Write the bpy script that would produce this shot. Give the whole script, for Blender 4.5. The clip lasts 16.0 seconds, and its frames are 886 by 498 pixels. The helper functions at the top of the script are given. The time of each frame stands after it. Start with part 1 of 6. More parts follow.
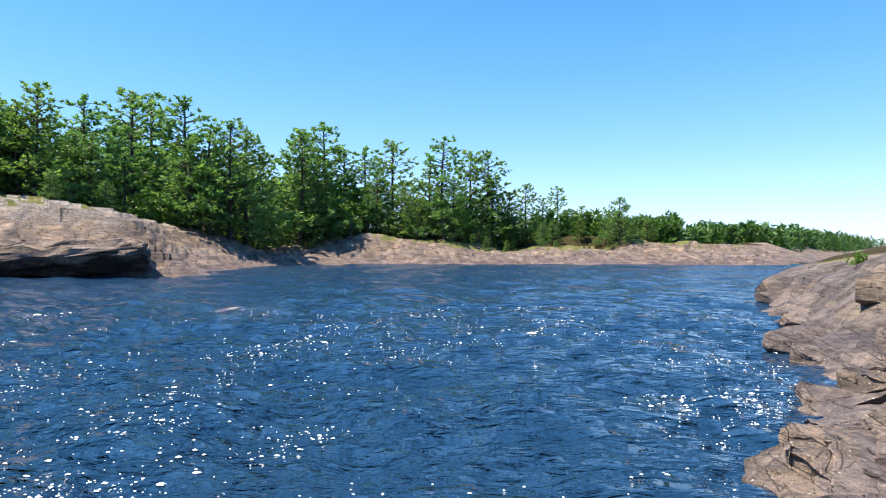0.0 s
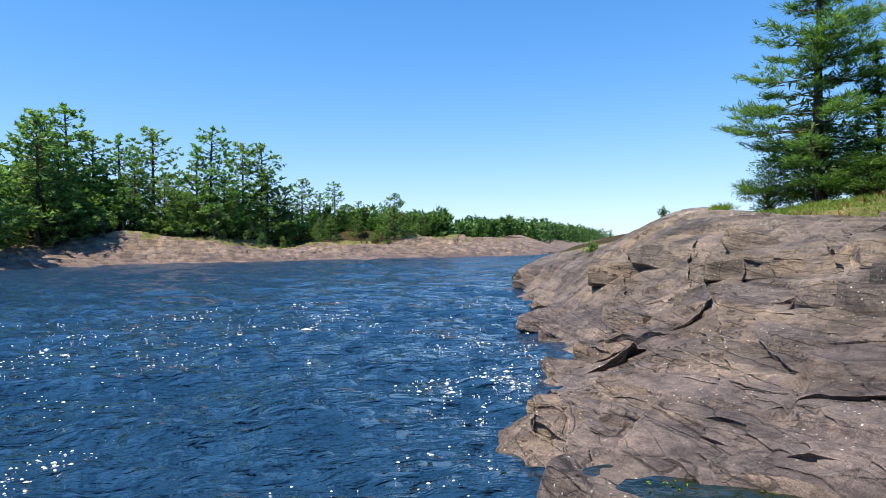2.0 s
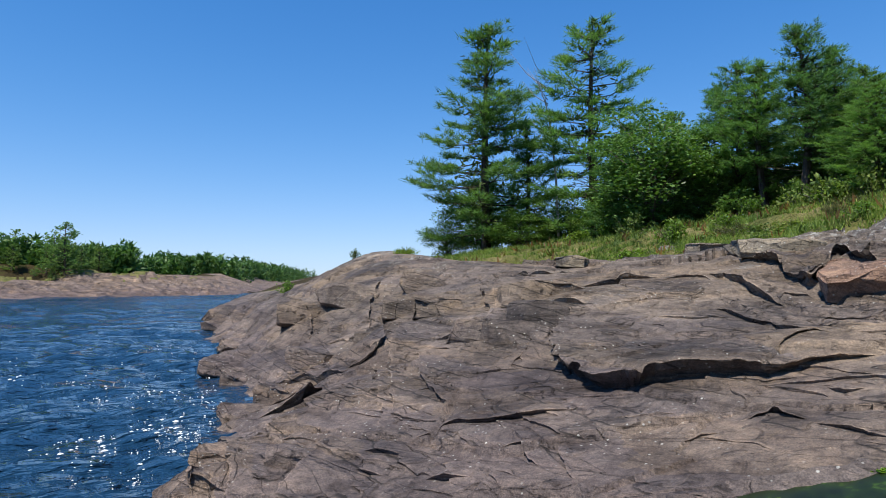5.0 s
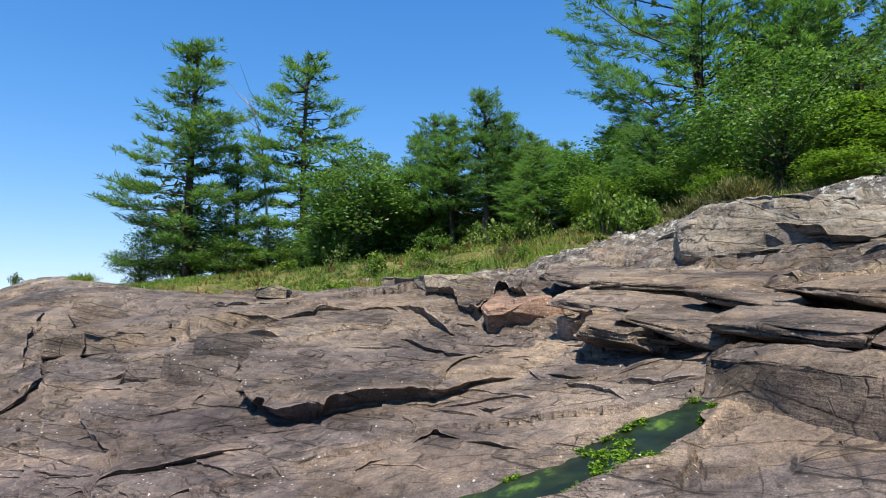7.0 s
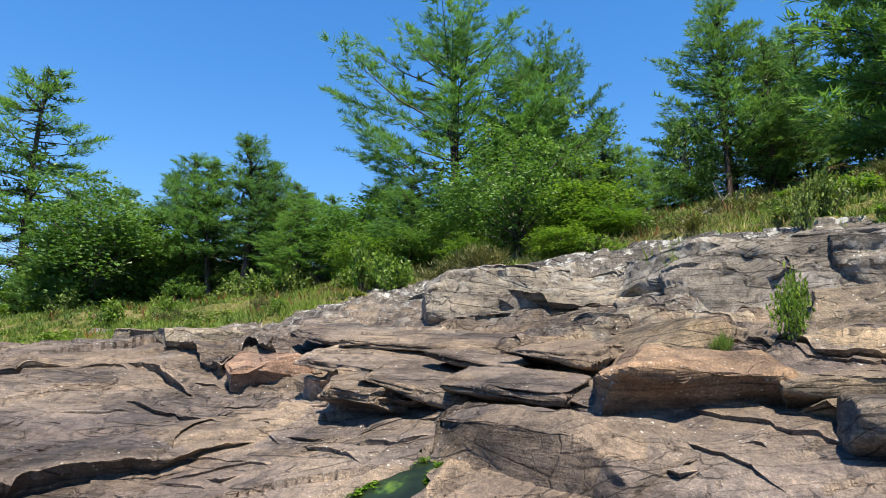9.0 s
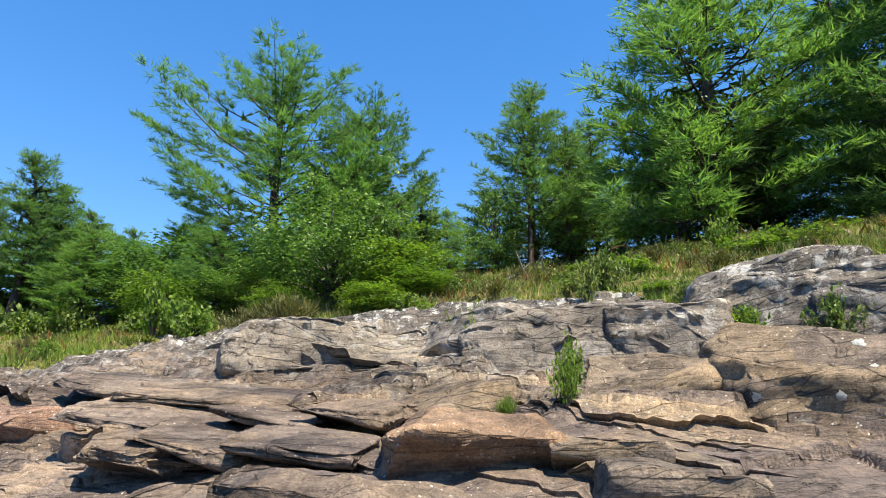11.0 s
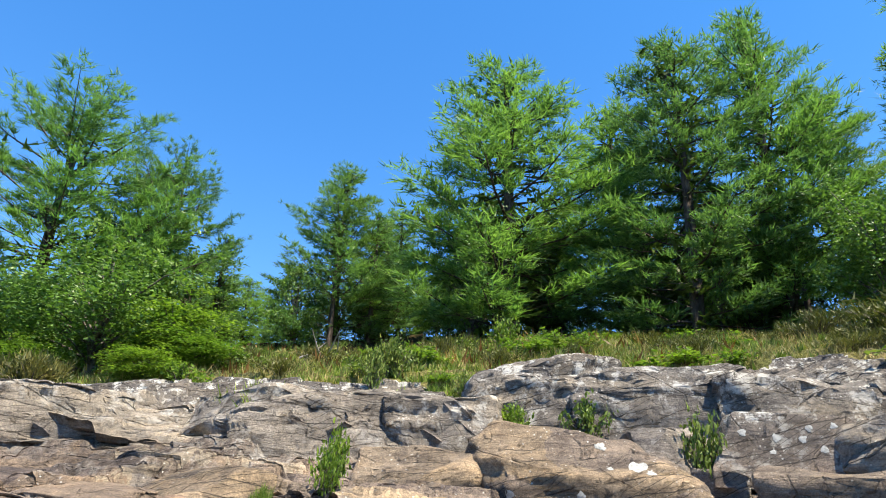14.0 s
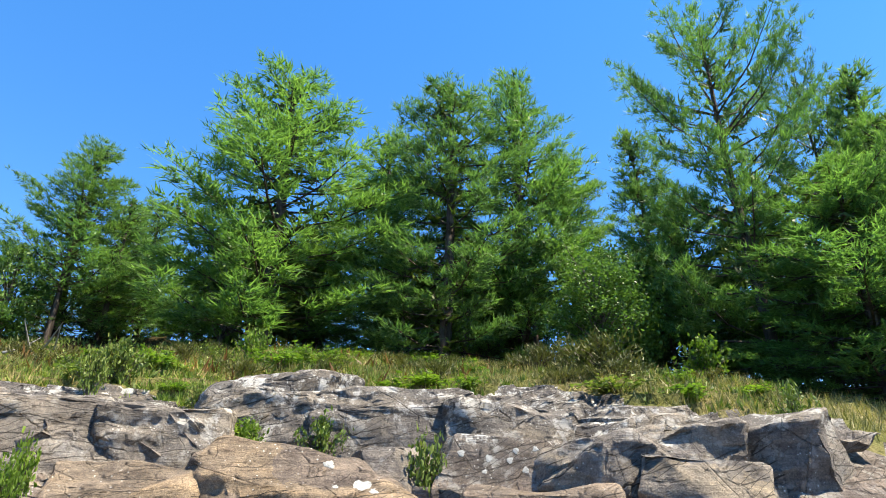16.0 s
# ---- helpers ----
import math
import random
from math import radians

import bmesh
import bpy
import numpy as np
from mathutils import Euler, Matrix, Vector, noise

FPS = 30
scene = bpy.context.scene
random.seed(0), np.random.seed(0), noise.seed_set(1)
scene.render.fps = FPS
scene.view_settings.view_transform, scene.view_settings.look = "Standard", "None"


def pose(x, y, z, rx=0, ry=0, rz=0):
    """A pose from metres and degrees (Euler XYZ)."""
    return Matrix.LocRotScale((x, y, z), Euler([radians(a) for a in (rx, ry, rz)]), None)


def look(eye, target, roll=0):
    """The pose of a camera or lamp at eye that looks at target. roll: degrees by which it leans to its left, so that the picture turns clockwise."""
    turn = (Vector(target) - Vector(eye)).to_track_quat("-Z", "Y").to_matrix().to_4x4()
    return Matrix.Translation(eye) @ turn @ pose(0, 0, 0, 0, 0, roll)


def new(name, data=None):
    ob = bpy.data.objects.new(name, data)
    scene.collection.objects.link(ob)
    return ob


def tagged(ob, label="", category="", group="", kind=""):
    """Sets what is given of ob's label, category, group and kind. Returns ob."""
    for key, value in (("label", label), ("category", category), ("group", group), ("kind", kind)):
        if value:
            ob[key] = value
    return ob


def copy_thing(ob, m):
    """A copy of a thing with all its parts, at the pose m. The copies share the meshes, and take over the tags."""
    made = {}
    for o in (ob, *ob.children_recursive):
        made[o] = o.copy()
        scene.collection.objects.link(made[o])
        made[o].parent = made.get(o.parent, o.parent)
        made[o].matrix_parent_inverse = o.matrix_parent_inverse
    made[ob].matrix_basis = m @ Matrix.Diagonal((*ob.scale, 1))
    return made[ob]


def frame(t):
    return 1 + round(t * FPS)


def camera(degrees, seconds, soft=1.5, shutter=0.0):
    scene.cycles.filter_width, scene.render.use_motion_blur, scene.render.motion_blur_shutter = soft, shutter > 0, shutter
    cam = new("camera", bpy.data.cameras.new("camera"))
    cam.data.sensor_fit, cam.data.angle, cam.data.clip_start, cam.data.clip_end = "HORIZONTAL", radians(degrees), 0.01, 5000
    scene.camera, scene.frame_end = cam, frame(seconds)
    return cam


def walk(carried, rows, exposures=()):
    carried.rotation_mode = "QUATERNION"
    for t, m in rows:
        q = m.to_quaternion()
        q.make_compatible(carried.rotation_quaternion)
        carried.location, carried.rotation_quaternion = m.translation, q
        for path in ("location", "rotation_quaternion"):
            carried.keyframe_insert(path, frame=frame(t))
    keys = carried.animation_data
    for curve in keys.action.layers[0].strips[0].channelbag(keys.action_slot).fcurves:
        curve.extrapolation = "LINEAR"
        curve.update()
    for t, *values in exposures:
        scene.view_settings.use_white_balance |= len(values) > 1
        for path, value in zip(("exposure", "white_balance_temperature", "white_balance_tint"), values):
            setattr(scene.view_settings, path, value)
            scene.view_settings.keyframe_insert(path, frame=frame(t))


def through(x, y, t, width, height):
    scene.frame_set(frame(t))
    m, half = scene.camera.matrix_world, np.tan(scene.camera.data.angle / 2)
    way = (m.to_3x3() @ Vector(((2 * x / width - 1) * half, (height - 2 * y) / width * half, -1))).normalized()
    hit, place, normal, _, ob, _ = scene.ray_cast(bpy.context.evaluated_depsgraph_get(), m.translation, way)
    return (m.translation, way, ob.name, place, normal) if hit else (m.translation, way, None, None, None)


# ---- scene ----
cam = camera(70.36, 16.0, 1.0)
PATH = [
    (0, pose(-0.005, -0.050, 1.990, 90.03, -0.51, 6.56)),
    (0.5, pose(0.026, -0.038, 1.983, 90.06, -0.17, 1.14)),
    (1, pose(0.050, -0.033, 1.976, 90.08, 0.01, -3.68)),
    (1.5, pose(0.073, -0.023, 1.975, 90.01, 0.08, -8.58)),
    (2, pose(0.113, -0.016, 1.975, 89.61, 0.55, -13.43)),
    (2.5, pose(0.167, -0.018, 1.983, 89.52, 0.75, -19.21)),
    (3, pose(0.213, -0.030, 1.995, 89.69, 0.75, -23.18)),
    (3.2, pose(0.235, -0.039, 1.998, 90.25, 0.86, -24.45)),
    (5.3, pose(0.419, -0.209, 1.975, 93.77, -0.19, -44.69)),
    (5.5, pose(0.440, -0.231, 1.975, 94.13, -0.10, -48.32)),
    (6, pose(0.477, -0.277, 1.981, 94.62, 0.17, -55.89)),
    (6.5, pose(0.510, -0.328, 1.990, 94.88, 0.14, -60.49)),
    (7, pose(0.535, -0.375, 2.011, 95.92, -0.15, -65.66)),
    (7.5, pose(0.554, -0.423, 2.033, 97.27, -0.04, -70.67)),
    (8, pose(0.577, -0.462, 2.057, 98.44, -0.05, -76.94)),
    (8.5, pose(0.578, -0.497, 2.065, 99.82, -0.06, -82.88)),
    (9, pose(0.576, -0.530, 2.079, 100.72, -0.18, -86.93)),
    (9.5, pose(0.593, -0.583, 2.098, 101.85, -0.17, -91.17)),
    (10, pose(0.608, -0.633, 2.117, 103.06, -0.22, -96.38)),
    (10.2, pose(0.611, -0.643, 2.122, 103.57, -0.32, -98.26)),
    (12.3, pose(0.538, -0.786, 2.119, 109.62, -0.68, -111.92)),
    (12.5, pose(0.528, -0.803, 2.122, 110.37, -0.47, -113.63)),
    (13, pose(0.514, -0.850, 2.128, 111.06, -0.37, -116.56)),
    (13.5, pose(0.524, -0.884, 2.141, 112.25, -0.71, -117.32)),
    (14, pose(0.530, -0.937, 2.165, 113.37, -1.99, -122.12)),
    (14.5, pose(0.519, -0.967, 2.179, 114.42, -1.40, -126.52)),
    (15, pose(0.474, -0.994, 2.183, 114.30, -1.33, -131.52)),
    (15.5, pose(0.442, -1.038, 2.198, 114.97, -1.19, -138.17)),
    (16, pose(0.415, -1.069, 2.191, 115.12, -0.47, -143.89)),
]
walk(cam, PATH, [(0.0, 1.05, 6300, 10), (3.0, 0.52, 6200, 10), (5.5, 0.3, 5950, 10), (7.0, 0.65, 6300, 10), (8.0, 0.8, 6450, 10), (10.0, 0.9, 6500, 10), (12.5, 1.2, 6950, 10), (14.5, 1.2, 6600, 10), (16.0, 1.3, 6700, 10)])

# ---- daylight ----
SUN_BEARING, SUN_HEIGHT = radians(252), radians(64)
world = bpy.data.worlds.new("sky")
scene.world = world
world.use_nodes = True
wn = world.node_tree.nodes
sky = wn.new("ShaderNodeTexSky")
sky.sky_type, sky.sun_disc = "NISHITA", False
sky.sun_elevation, sky.sun_rotation = SUN_HEIGHT, SUN_BEARING
sky.air_density, sky.dust_density, sky.ozone_density = 0.85, 0.0, 2.5
wn["Background"].inputs["Strength"].default_value = 0.108
hue = wn.new("ShaderNodeHueSaturation")
hue.inputs["Saturation"].default_value, hue.inputs["Value"].default_value = 1.3, 1.45
world.node_tree.links.new(sky.outputs["Color"], hue.inputs["Color"])
# thin haze: the brightest part of the sky, low down, is held back
scaled, lifted, held, gained = (wn.new("ShaderNodeVectorMath") for _ in range(4))
scaled.operation, lifted.operation, held.operation, gained.operation = "MULTIPLY", "ADD", "DIVIDE", "MULTIPLY"
scaled.inputs[1].default_value = (1 / 7, 1 / 9, 1 / 10)
lifted.inputs[1].default_value = (1, 1, 1)
gained.inputs[1].default_value = (1.14, 1.16, 1.38)
sky_links = world.node_tree.links
sky_links.new(hue.outputs["Color"], scaled.inputs[0])
sky_links.new(scaled.outputs[0], lifted.inputs[0])
sky_links.new(hue.outputs["Color"], gained.inputs[0])
sky_links.new(gained.outputs[0], held.inputs[0])
sky_links.new(lifted.outputs[0], held.inputs[1])
sky_links.new(held.outputs[0], wn["Background"].inputs["Color"])
sun = new("sun", bpy.data.lights.new("sun", "SUN"))
sun.data.energy, sun.data.angle, sun.data.color = 5.0, radians(0.55), (1.0, 0.90, 0.72)
sun.matrix_world = look((60 * math.sin(SUN_BEARING) * math.cos(SUN_HEIGHT), 60 * math.cos(SUN_BEARING) * math.cos(SUN_HEIGHT), 60 * math.sin(SUN_HEIGHT)), (0, 0, 0))


# ---- materials ----
def material(name, rough=0.8, spec=0.3):
    m = bpy.data.materials.new(name)
    m.use_nodes = True
    b = m.node_tree.nodes["Principled BSDF"]
    b.inputs["Roughness"].default_value = rough
    b.inputs["Specular IOR Level"].default_value = spec
    return m, m.node_tree.nodes, m.node_tree.links, b


def ramp(nodes, stops):
    r = nodes.new("ShaderNodeValToRGB")
    e = r.color_ramp.elements
    while len(e) < len(stops):
        e.new(0.5)
    for k, (p, c) in zip(e, stops):
        k.position, k.color = p, (*c, 1) if len(c) == 3 else c
    return r


def noise_node(nodes, links, coord, scale, detail=4, rough=0.6, stretch=None):
    n = nodes.new("ShaderNodeTexNoise")
    n.inputs["Scale"].default_value, n.inputs["Detail"].default_value, n.inputs["Roughness"].default_value = scale, detail, rough
    if stretch:
        mp = nodes.new("ShaderNodeMapping")
        mp.inputs["Scale"].default_value = stretch
        mp.inputs["Rotation"].default_value = (0.15, 0.3, 0.35)
        links.new(coord, mp.inputs["Vector"])
        coord = mp.outputs["Vector"]
    links.new(coord, n.inputs["Vector"])
    return n


def mix(nodes, links, fac, a, b, blend="MIX"):
    m = nodes.new("ShaderNodeMix")
    m.data_type, m.blend_type = "RGBA", blend
    for value, socket in ((fac, m.inputs[0]), (a, m.inputs[6]), (b, m.inputs[7])):
        if isinstance(value, (int, float)):
            socket.default_value = value
        elif isinstance(value, tuple):
            socket.default_value = (*value, 1)
        else:
            links.new(value, socket)
    return m.outputs[2]


def bump(nodes, links, height, strength, distance, under=None):
    b = nodes.new("ShaderNodeBump")
    b.inputs["Strength"].default_value, b.inputs["Distance"].default_value = strength, distance
    links.new(height, b.inputs["Height"])
    if under:
        links.new(under, b.inputs["Normal"])
    return b.outputs["Normal"]


def rock_material(name, dark, mid, light, lichen_from, lichen_to, lichen=(0.50, 0.49, 0.455), weathered=(0.140, 0.130, 0.120)):
    """Granite gneiss: mottled, streaked along the banding, with pale lichen above the flood line."""
    m, n, l, b = material(name, 0.85, 0.25)
    pos = n.new("ShaderNodeNewGeometry").outputs["Position"]
    big = noise_node(n, l, pos, 0.45, 5, 0.62)
    col = ramp(n, [(0.30, dark), (0.50, mid), (0.70, light)])
    l.new(big.outputs["Fac"], col.inputs["Fac"])
    band = noise_node(n, l, pos, 1.6, 6, 0.7, (0.5, 0.35, 4.0))
    bandr = ramp(n, [(0.34, (0.50, 0.48, 0.48)), (0.50, (1, 1, 1)), (0.68, (1.30, 1.24, 1.15))])
    l.new(band.outputs["Fac"], bandr.inputs["Fac"])
    c = mix(n, l, 1.0, col.outputs["Color"], bandr.outputs["Color"], "MULTIPLY")
    cell = n.new("ShaderNodeTexVoronoi")
    cell.inputs["Scale"].default_value = 0.75
    lay = n.new("ShaderNodeMapping")
    lay.inputs["Scale"].default_value, lay.inputs["Rotation"].default_value = (1.5, 0.7, 2.2), (0.2, -0.1, 0.4)
    shove = n.new("ShaderNodeVectorMath")
    shove.operation = "MULTIPLY_ADD"
    shove.inputs[1].default_value = (0.5, 0.5, 0.5)
    l.new(noise_node(n, l, pos, 1.3, 5, 0.6).outputs["Color"], shove.inputs[0])
    l.new(pos, shove.inputs[2])
    l.new(shove.outputs["Vector"], lay.inputs["Vector"])
    l.new(lay.outputs["Vector"], cell.inputs["Vector"])
    pick = n.new("ShaderNodeSeparateColor")
    l.new(cell.outputs["Color"], pick.inputs["Color"])
    tints = ramp(n, [(0.0, (0.78, 0.76, 0.82)), (0.35, (0.96, 0.95, 0.98)), (0.65, (1.06, 1.02, 0.96)), (1.0, (1.24, 1.14, 0.98))])
    l.new(pick.outputs[0], tints.inputs["Fac"])
    c = mix(n, l, 0.85, c, tints.outputs["Color"], "MULTIPLY")
    fine = noise_node(n, l, pos, 40, 5, 0.8)
    finer = ramp(n, [(0.30, (0.45, 0.45, 0.47)), (0.50, (1, 1, 1)), (0.70, (1.55, 1.50, 1.42))])
    l.new(fine.outputs["Fac"], finer.inputs["Fac"])
    c = mix(n, l, 0.8, c, finer.outputs["Color"], "MULTIPLY")
    grit = noise_node(n, l, pos, 95, 3, 0.7)
    gritr = ramp(n, [(0.32, (0.55, 0.55, 0.56)), (0.50, (1, 1, 1)), (0.68, (1.45, 1.42, 1.38))])
    l.new(grit.outputs["Fac"], gritr.inputs["Fac"])
    c = mix(n, l, 0.8, c, gritr.outputs["Color"], "MULTIPLY")
    mottle = noise_node(n, l, pos, 8, 6, 0.75)
    mottler = ramp(n, [(0.32, (0.56, 0.54, 0.55)), (0.50, (1, 1, 1)), (0.68, (1.46, 1.42, 1.34))])
    l.new(mottle.outputs["Fac"], mottler.inputs["Fac"])
    c = mix(n, l, 0.9, c, mottler.outputs["Color"], "MULTIPLY")
    black = noise_node(n, l, pos, 2.3, 6, 0.72)
    blackr = ramp(n, [(0.59, (0, 0, 0)), (0.70, (1, 1, 1))])
    l.new(black.outputs["Fac"], blackr.inputs["Fac"])
    c = mix(n, l, blackr.outputs["Color"], c, mix(n, l, 0.55, c, (0.035, 0.033, 0.035)))
    zed = n.new("ShaderNodeSeparateXYZ")
    l.new(pos, zed.inputs[0])
    wob = noise_node(n, l, pos, 0.8, 3, 0.6)
    add = n.new("ShaderNodeMath")
    add.operation = "MULTIPLY_ADD"
    add.inputs[1].default_value = 2.2
    l.new(wob.outputs["Fac"], add.inputs[0])
    l.new(zed.outputs["Z"], add.inputs[2])
    flood = n.new("ShaderNodeMapRange")
    flood.inputs["From Min"].default_value, flood.inputs["From Max"].default_value = 1.7, 2.6
    l.new(add.outputs[0], flood.inputs["Value"])
    c = mix(n, l, flood.outputs["Result"], mix(n, l, 1.0, c, (0.92, 0.88, 0.90), "MULTIPLY"), c)
    rust = n.new("ShaderNodeMapRange")
    rust.inputs["From Min"].default_value, rust.inputs["From Max"].default_value = 2.2, 3.4
    l.new(add.outputs[0], rust.inputs["Value"])
    c = mix(n, l, rust.outputs["Result"], c, mix(n, l, 1.0, c, (1.04, 1.0, 0.93), "MULTIPLY"))
    high = n.new("ShaderNodeMapRange")
    high.inputs["From Min"].default_value, high.inputs["From Max"].default_value = lichen_from + 1.1, lichen_to + 1.1
    l.new(add.outputs[0], high.inputs["Value"])
    spots = noise_node(n, l, pos, 4.2, 8, 0.74)
    spotr = ramp(n, [(0.52, (0, 0, 0)), (0.585, (1, 1, 1))])
    l.new(spots.outputs["Fac"], spotr.inputs["Fac"])
    cover = mix(n, l, 1.0, high.outputs["Result"], spotr.outputs["Color"], "MULTIPLY")
    grey = mix(n, l, 1.0, mix(n, l, 1.0, weathered, bandr.outputs["Color"], "MULTIPLY"), finer.outputs["Color"], "MULTIPLY")
    c = mix(n, l, mix(n, l, 1.0, high.outputs["Result"], (0.85, 0.85, 0.85), "MULTIPLY"), c, grey)
    c = mix(n, l, cover, c, lichen)
    speck = n.new("ShaderNodeTexVoronoi")
    speck.inputs["Scale"].default_value = 13.0
    l.new(pos, speck.inputs["Vector"])
    speckr = ramp(n, [(0.10, (1, 1, 1)), (0.16, (0, 0, 0))])
    l.new(speck.outputs["Distance"], speckr.inputs["Fac"])
    gate = ramp(n, [(0.45, (0, 0, 0)), (0.56, (0.8, 0.8, 0.8))])
    l.new(wob.outputs["Fac"], gate.inputs["Fac"])
    c = mix(n, l, mix(n, l, 1.0, speckr.outputs["Color"], gate.outputs["Color"], "MULTIPLY"), c, (0.55, 0.54, 0.50))
    seam = n.new("ShaderNodeTexVoronoi")
    seam.feature = "DISTANCE_TO_EDGE"
    seam.inputs["Scale"].default_value = 0.5
    mp = n.new("ShaderNodeMapping")
    mp.inputs["Scale"].default_value, mp.inputs["Rotation"].default_value = (2.2, 0.5, 3.0), (0.2, -0.2, 0.45)
    warpv = n.new("ShaderNodeVectorMath")
    warpv.operation = "MULTIPLY_ADD"
    warpv.inputs[1].default_value = (0.07, 0.07, 0.07)
    l.new(noise_node(n, l, pos, 1.6, 3, 0.55).outputs["Color"], warpv.inputs[0])
    l.new(pos, warpv.inputs[2])
    l.new(warpv.outputs["Vector"], mp.inputs["Vector"])
    l.new(mp.outputs["Vector"], seam.inputs["Vector"])
    seamr = ramp(n, [(0.0, (0, 0, 0)), (0.009, (1, 1, 1))])
    l.new(seam.outputs["Distance"], seamr.inputs["Fac"])
    open_ = ramp(n, [(0.63, (1, 1, 1)), (0.67, (0, 0, 0))])
    l.new(noise_node(n, l, pos, 0.9, 3, 0.5).outputs["Fac"], open_.inputs["Fac"])
    crack = mix(n, l, 1.0, seamr.outputs["Color"], open_.outputs["Color"], "ADD")
    # thin sheets that end one above the other, foot cracks coloured as undercut shade
    saws = []
    for direction, period, ragged, low in (((0.34, -0.10, 1.0), 0.19, 0.03, 0.50), ((0.50, 0.30, 1.0), 0.09, 0.02, 0.54)):
        dot = n.new("ShaderNodeVectorMath")
        dot.operation = "DOT_PRODUCT"
        dot.inputs[1].default_value = tuple(v / period for v in direction)
        l.new(pos, dot.inputs[0])
        sag = n.new("ShaderNodeMath")
        sag.operation = "MULTIPLY_ADD"
        sag.inputs[1].default_value = 0.16 / period
        l.new(noise_node(n, l, pos, 0.75, 3, 0.5).outputs["Fac"], sag.inputs[0])
        l.new(dot.outputs["Value"], sag.inputs[2])
        rag = n.new("ShaderNodeMath")
        rag.operation = "MULTIPLY_ADD"
        rag.inputs[1].default_value = ragged * 2 / period
        l.new(noise_node(n, l, pos, 5.0, 4, 0.6).outputs["Fac"], rag.inputs[0])
        l.new(sag.outputs[0], rag.inputs[2])
        saw = n.new("ShaderNodeMath")
        saw.operation = "FRACT"
        l.new(rag.outputs[0], saw.inputs[0])
        gate_ = ramp(n, [(low, (0, 0, 0)), (low + 0.03, (1, 1, 1))])
        l.new(noise_node(n, l, pos, 1.1, 3, 0.55).outputs["Fac"], gate_.inputs["Fac"])
        rise_ = ramp(n, [(0.0, (1, 1, 1)), (0.90, (0, 0, 0)), (1.0, (0, 0, 0))])
        l.new(saw.outputs[0], rise_.inputs["Fac"])
        foot_shade = ramp(n, [(0.90, (0, 0, 0)), (0.95, (1, 1, 1))])
        l.new(saw.outputs[0], foot_shade.inputs["Fac"])
        saws.append(mix(n, l, 1.0, rise_.outputs["Color"], gate_.outputs["Color"], "MULTIPLY"))
        dark_line = mix(n, l, 1.0, foot_shade.outputs["Color"], gate_.outputs["Color"], "MULTIPLY")
        c = mix(n, l, dark_line, c, mix(n, l, 0.80, c, (0.016, 0.014, 0.013)))
    c = mix(n, l, crack, mix(n, l, 0.82, c, (0.016, 0.014, 0.013)), c)
    # fine splitting along the grain
    split = n.new("ShaderNodeTexVoronoi")
    split.feature = "DISTANCE_TO_EDGE"
    split.inputs["Scale"].default_value = 2.2
    grain = n.new("ShaderNodeMapping")
    grain.inputs["Scale"].default_value, grain.inputs["Rotation"].default_value = (1.7, 0.45, 3.4), (0.25, -0.1, 0.25)
    l.new(warpv.outputs["Vector"], grain.inputs["Vector"])
    l.new(grain.outputs["Vector"], split.inputs["Vector"])
    splitr = ramp(n, [(0.0, (0, 0, 0)), (0.018, (1, 1, 1))])
    l.new(split.outputs["Distance"], splitr.inputs["Fac"])
    whole = ramp(n, [(0.60, (1, 1, 1)), (0.66, (0, 0, 0))])
    l.new(noise_node(n, l, pos, 1.7, 3, 0.6).outputs["Fac"], whole.inputs["Fac"])
    hair = mix(n, l, 1.0, splitr.outputs["Color"], whole.outputs["Color"], "ADD")
    c = mix(n, l, hair, mix(n, l, 0.6, c, (0.02, 0.018, 0.016)), c)
    # worn edges are paler; the sunlit look of lips is in the colour too
    worn_lit = ramp(n, [(0.505, (0, 0, 0)), (0.56, (0.55, 0.55, 0.55))])
    l.new(n.new("ShaderNodeNewGeometry").outputs["Pointiness"], worn_lit.inputs["Fac"])
    c = mix(n, l, worn_lit.outputs["Color"], c, mix(n, l, 1.0, c, (1.7, 1.65, 1.55), "MULTIPLY"))
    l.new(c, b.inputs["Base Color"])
    h = bump(n, l, crack, 0.8, 0.03)
    h = bump(n, l, hair, 0.7, 0.015, h)
    h = bump(n, l, saws[0], 1.0, 0.08, h)
    h = bump(n, l, saws[1], 1.0, 0.04, h)
    h = bump(n, l, band.outputs["Fac"], 0.7, 0.08, h)
    h = bump(n, l, noise_node(n, l, pos, 5, 7, 0.66).outputs["Fac"], 0.7, 0.05, h)
    h = bump(n, l, fine.outputs["Fac"], 0.6, 0.012, h)
    l.new(h, b.inputs["Normal"])
    return m


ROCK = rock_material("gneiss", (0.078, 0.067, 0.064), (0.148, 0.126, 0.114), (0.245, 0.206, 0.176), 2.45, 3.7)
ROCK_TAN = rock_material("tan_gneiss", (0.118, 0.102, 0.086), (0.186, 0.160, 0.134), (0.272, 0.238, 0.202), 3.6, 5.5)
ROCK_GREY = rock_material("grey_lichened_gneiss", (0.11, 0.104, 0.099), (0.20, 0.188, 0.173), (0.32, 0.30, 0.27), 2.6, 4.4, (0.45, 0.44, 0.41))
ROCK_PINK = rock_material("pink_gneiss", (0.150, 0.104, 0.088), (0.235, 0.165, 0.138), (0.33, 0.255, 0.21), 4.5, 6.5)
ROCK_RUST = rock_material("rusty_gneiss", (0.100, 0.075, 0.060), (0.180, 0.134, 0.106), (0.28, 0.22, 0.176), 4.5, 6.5)
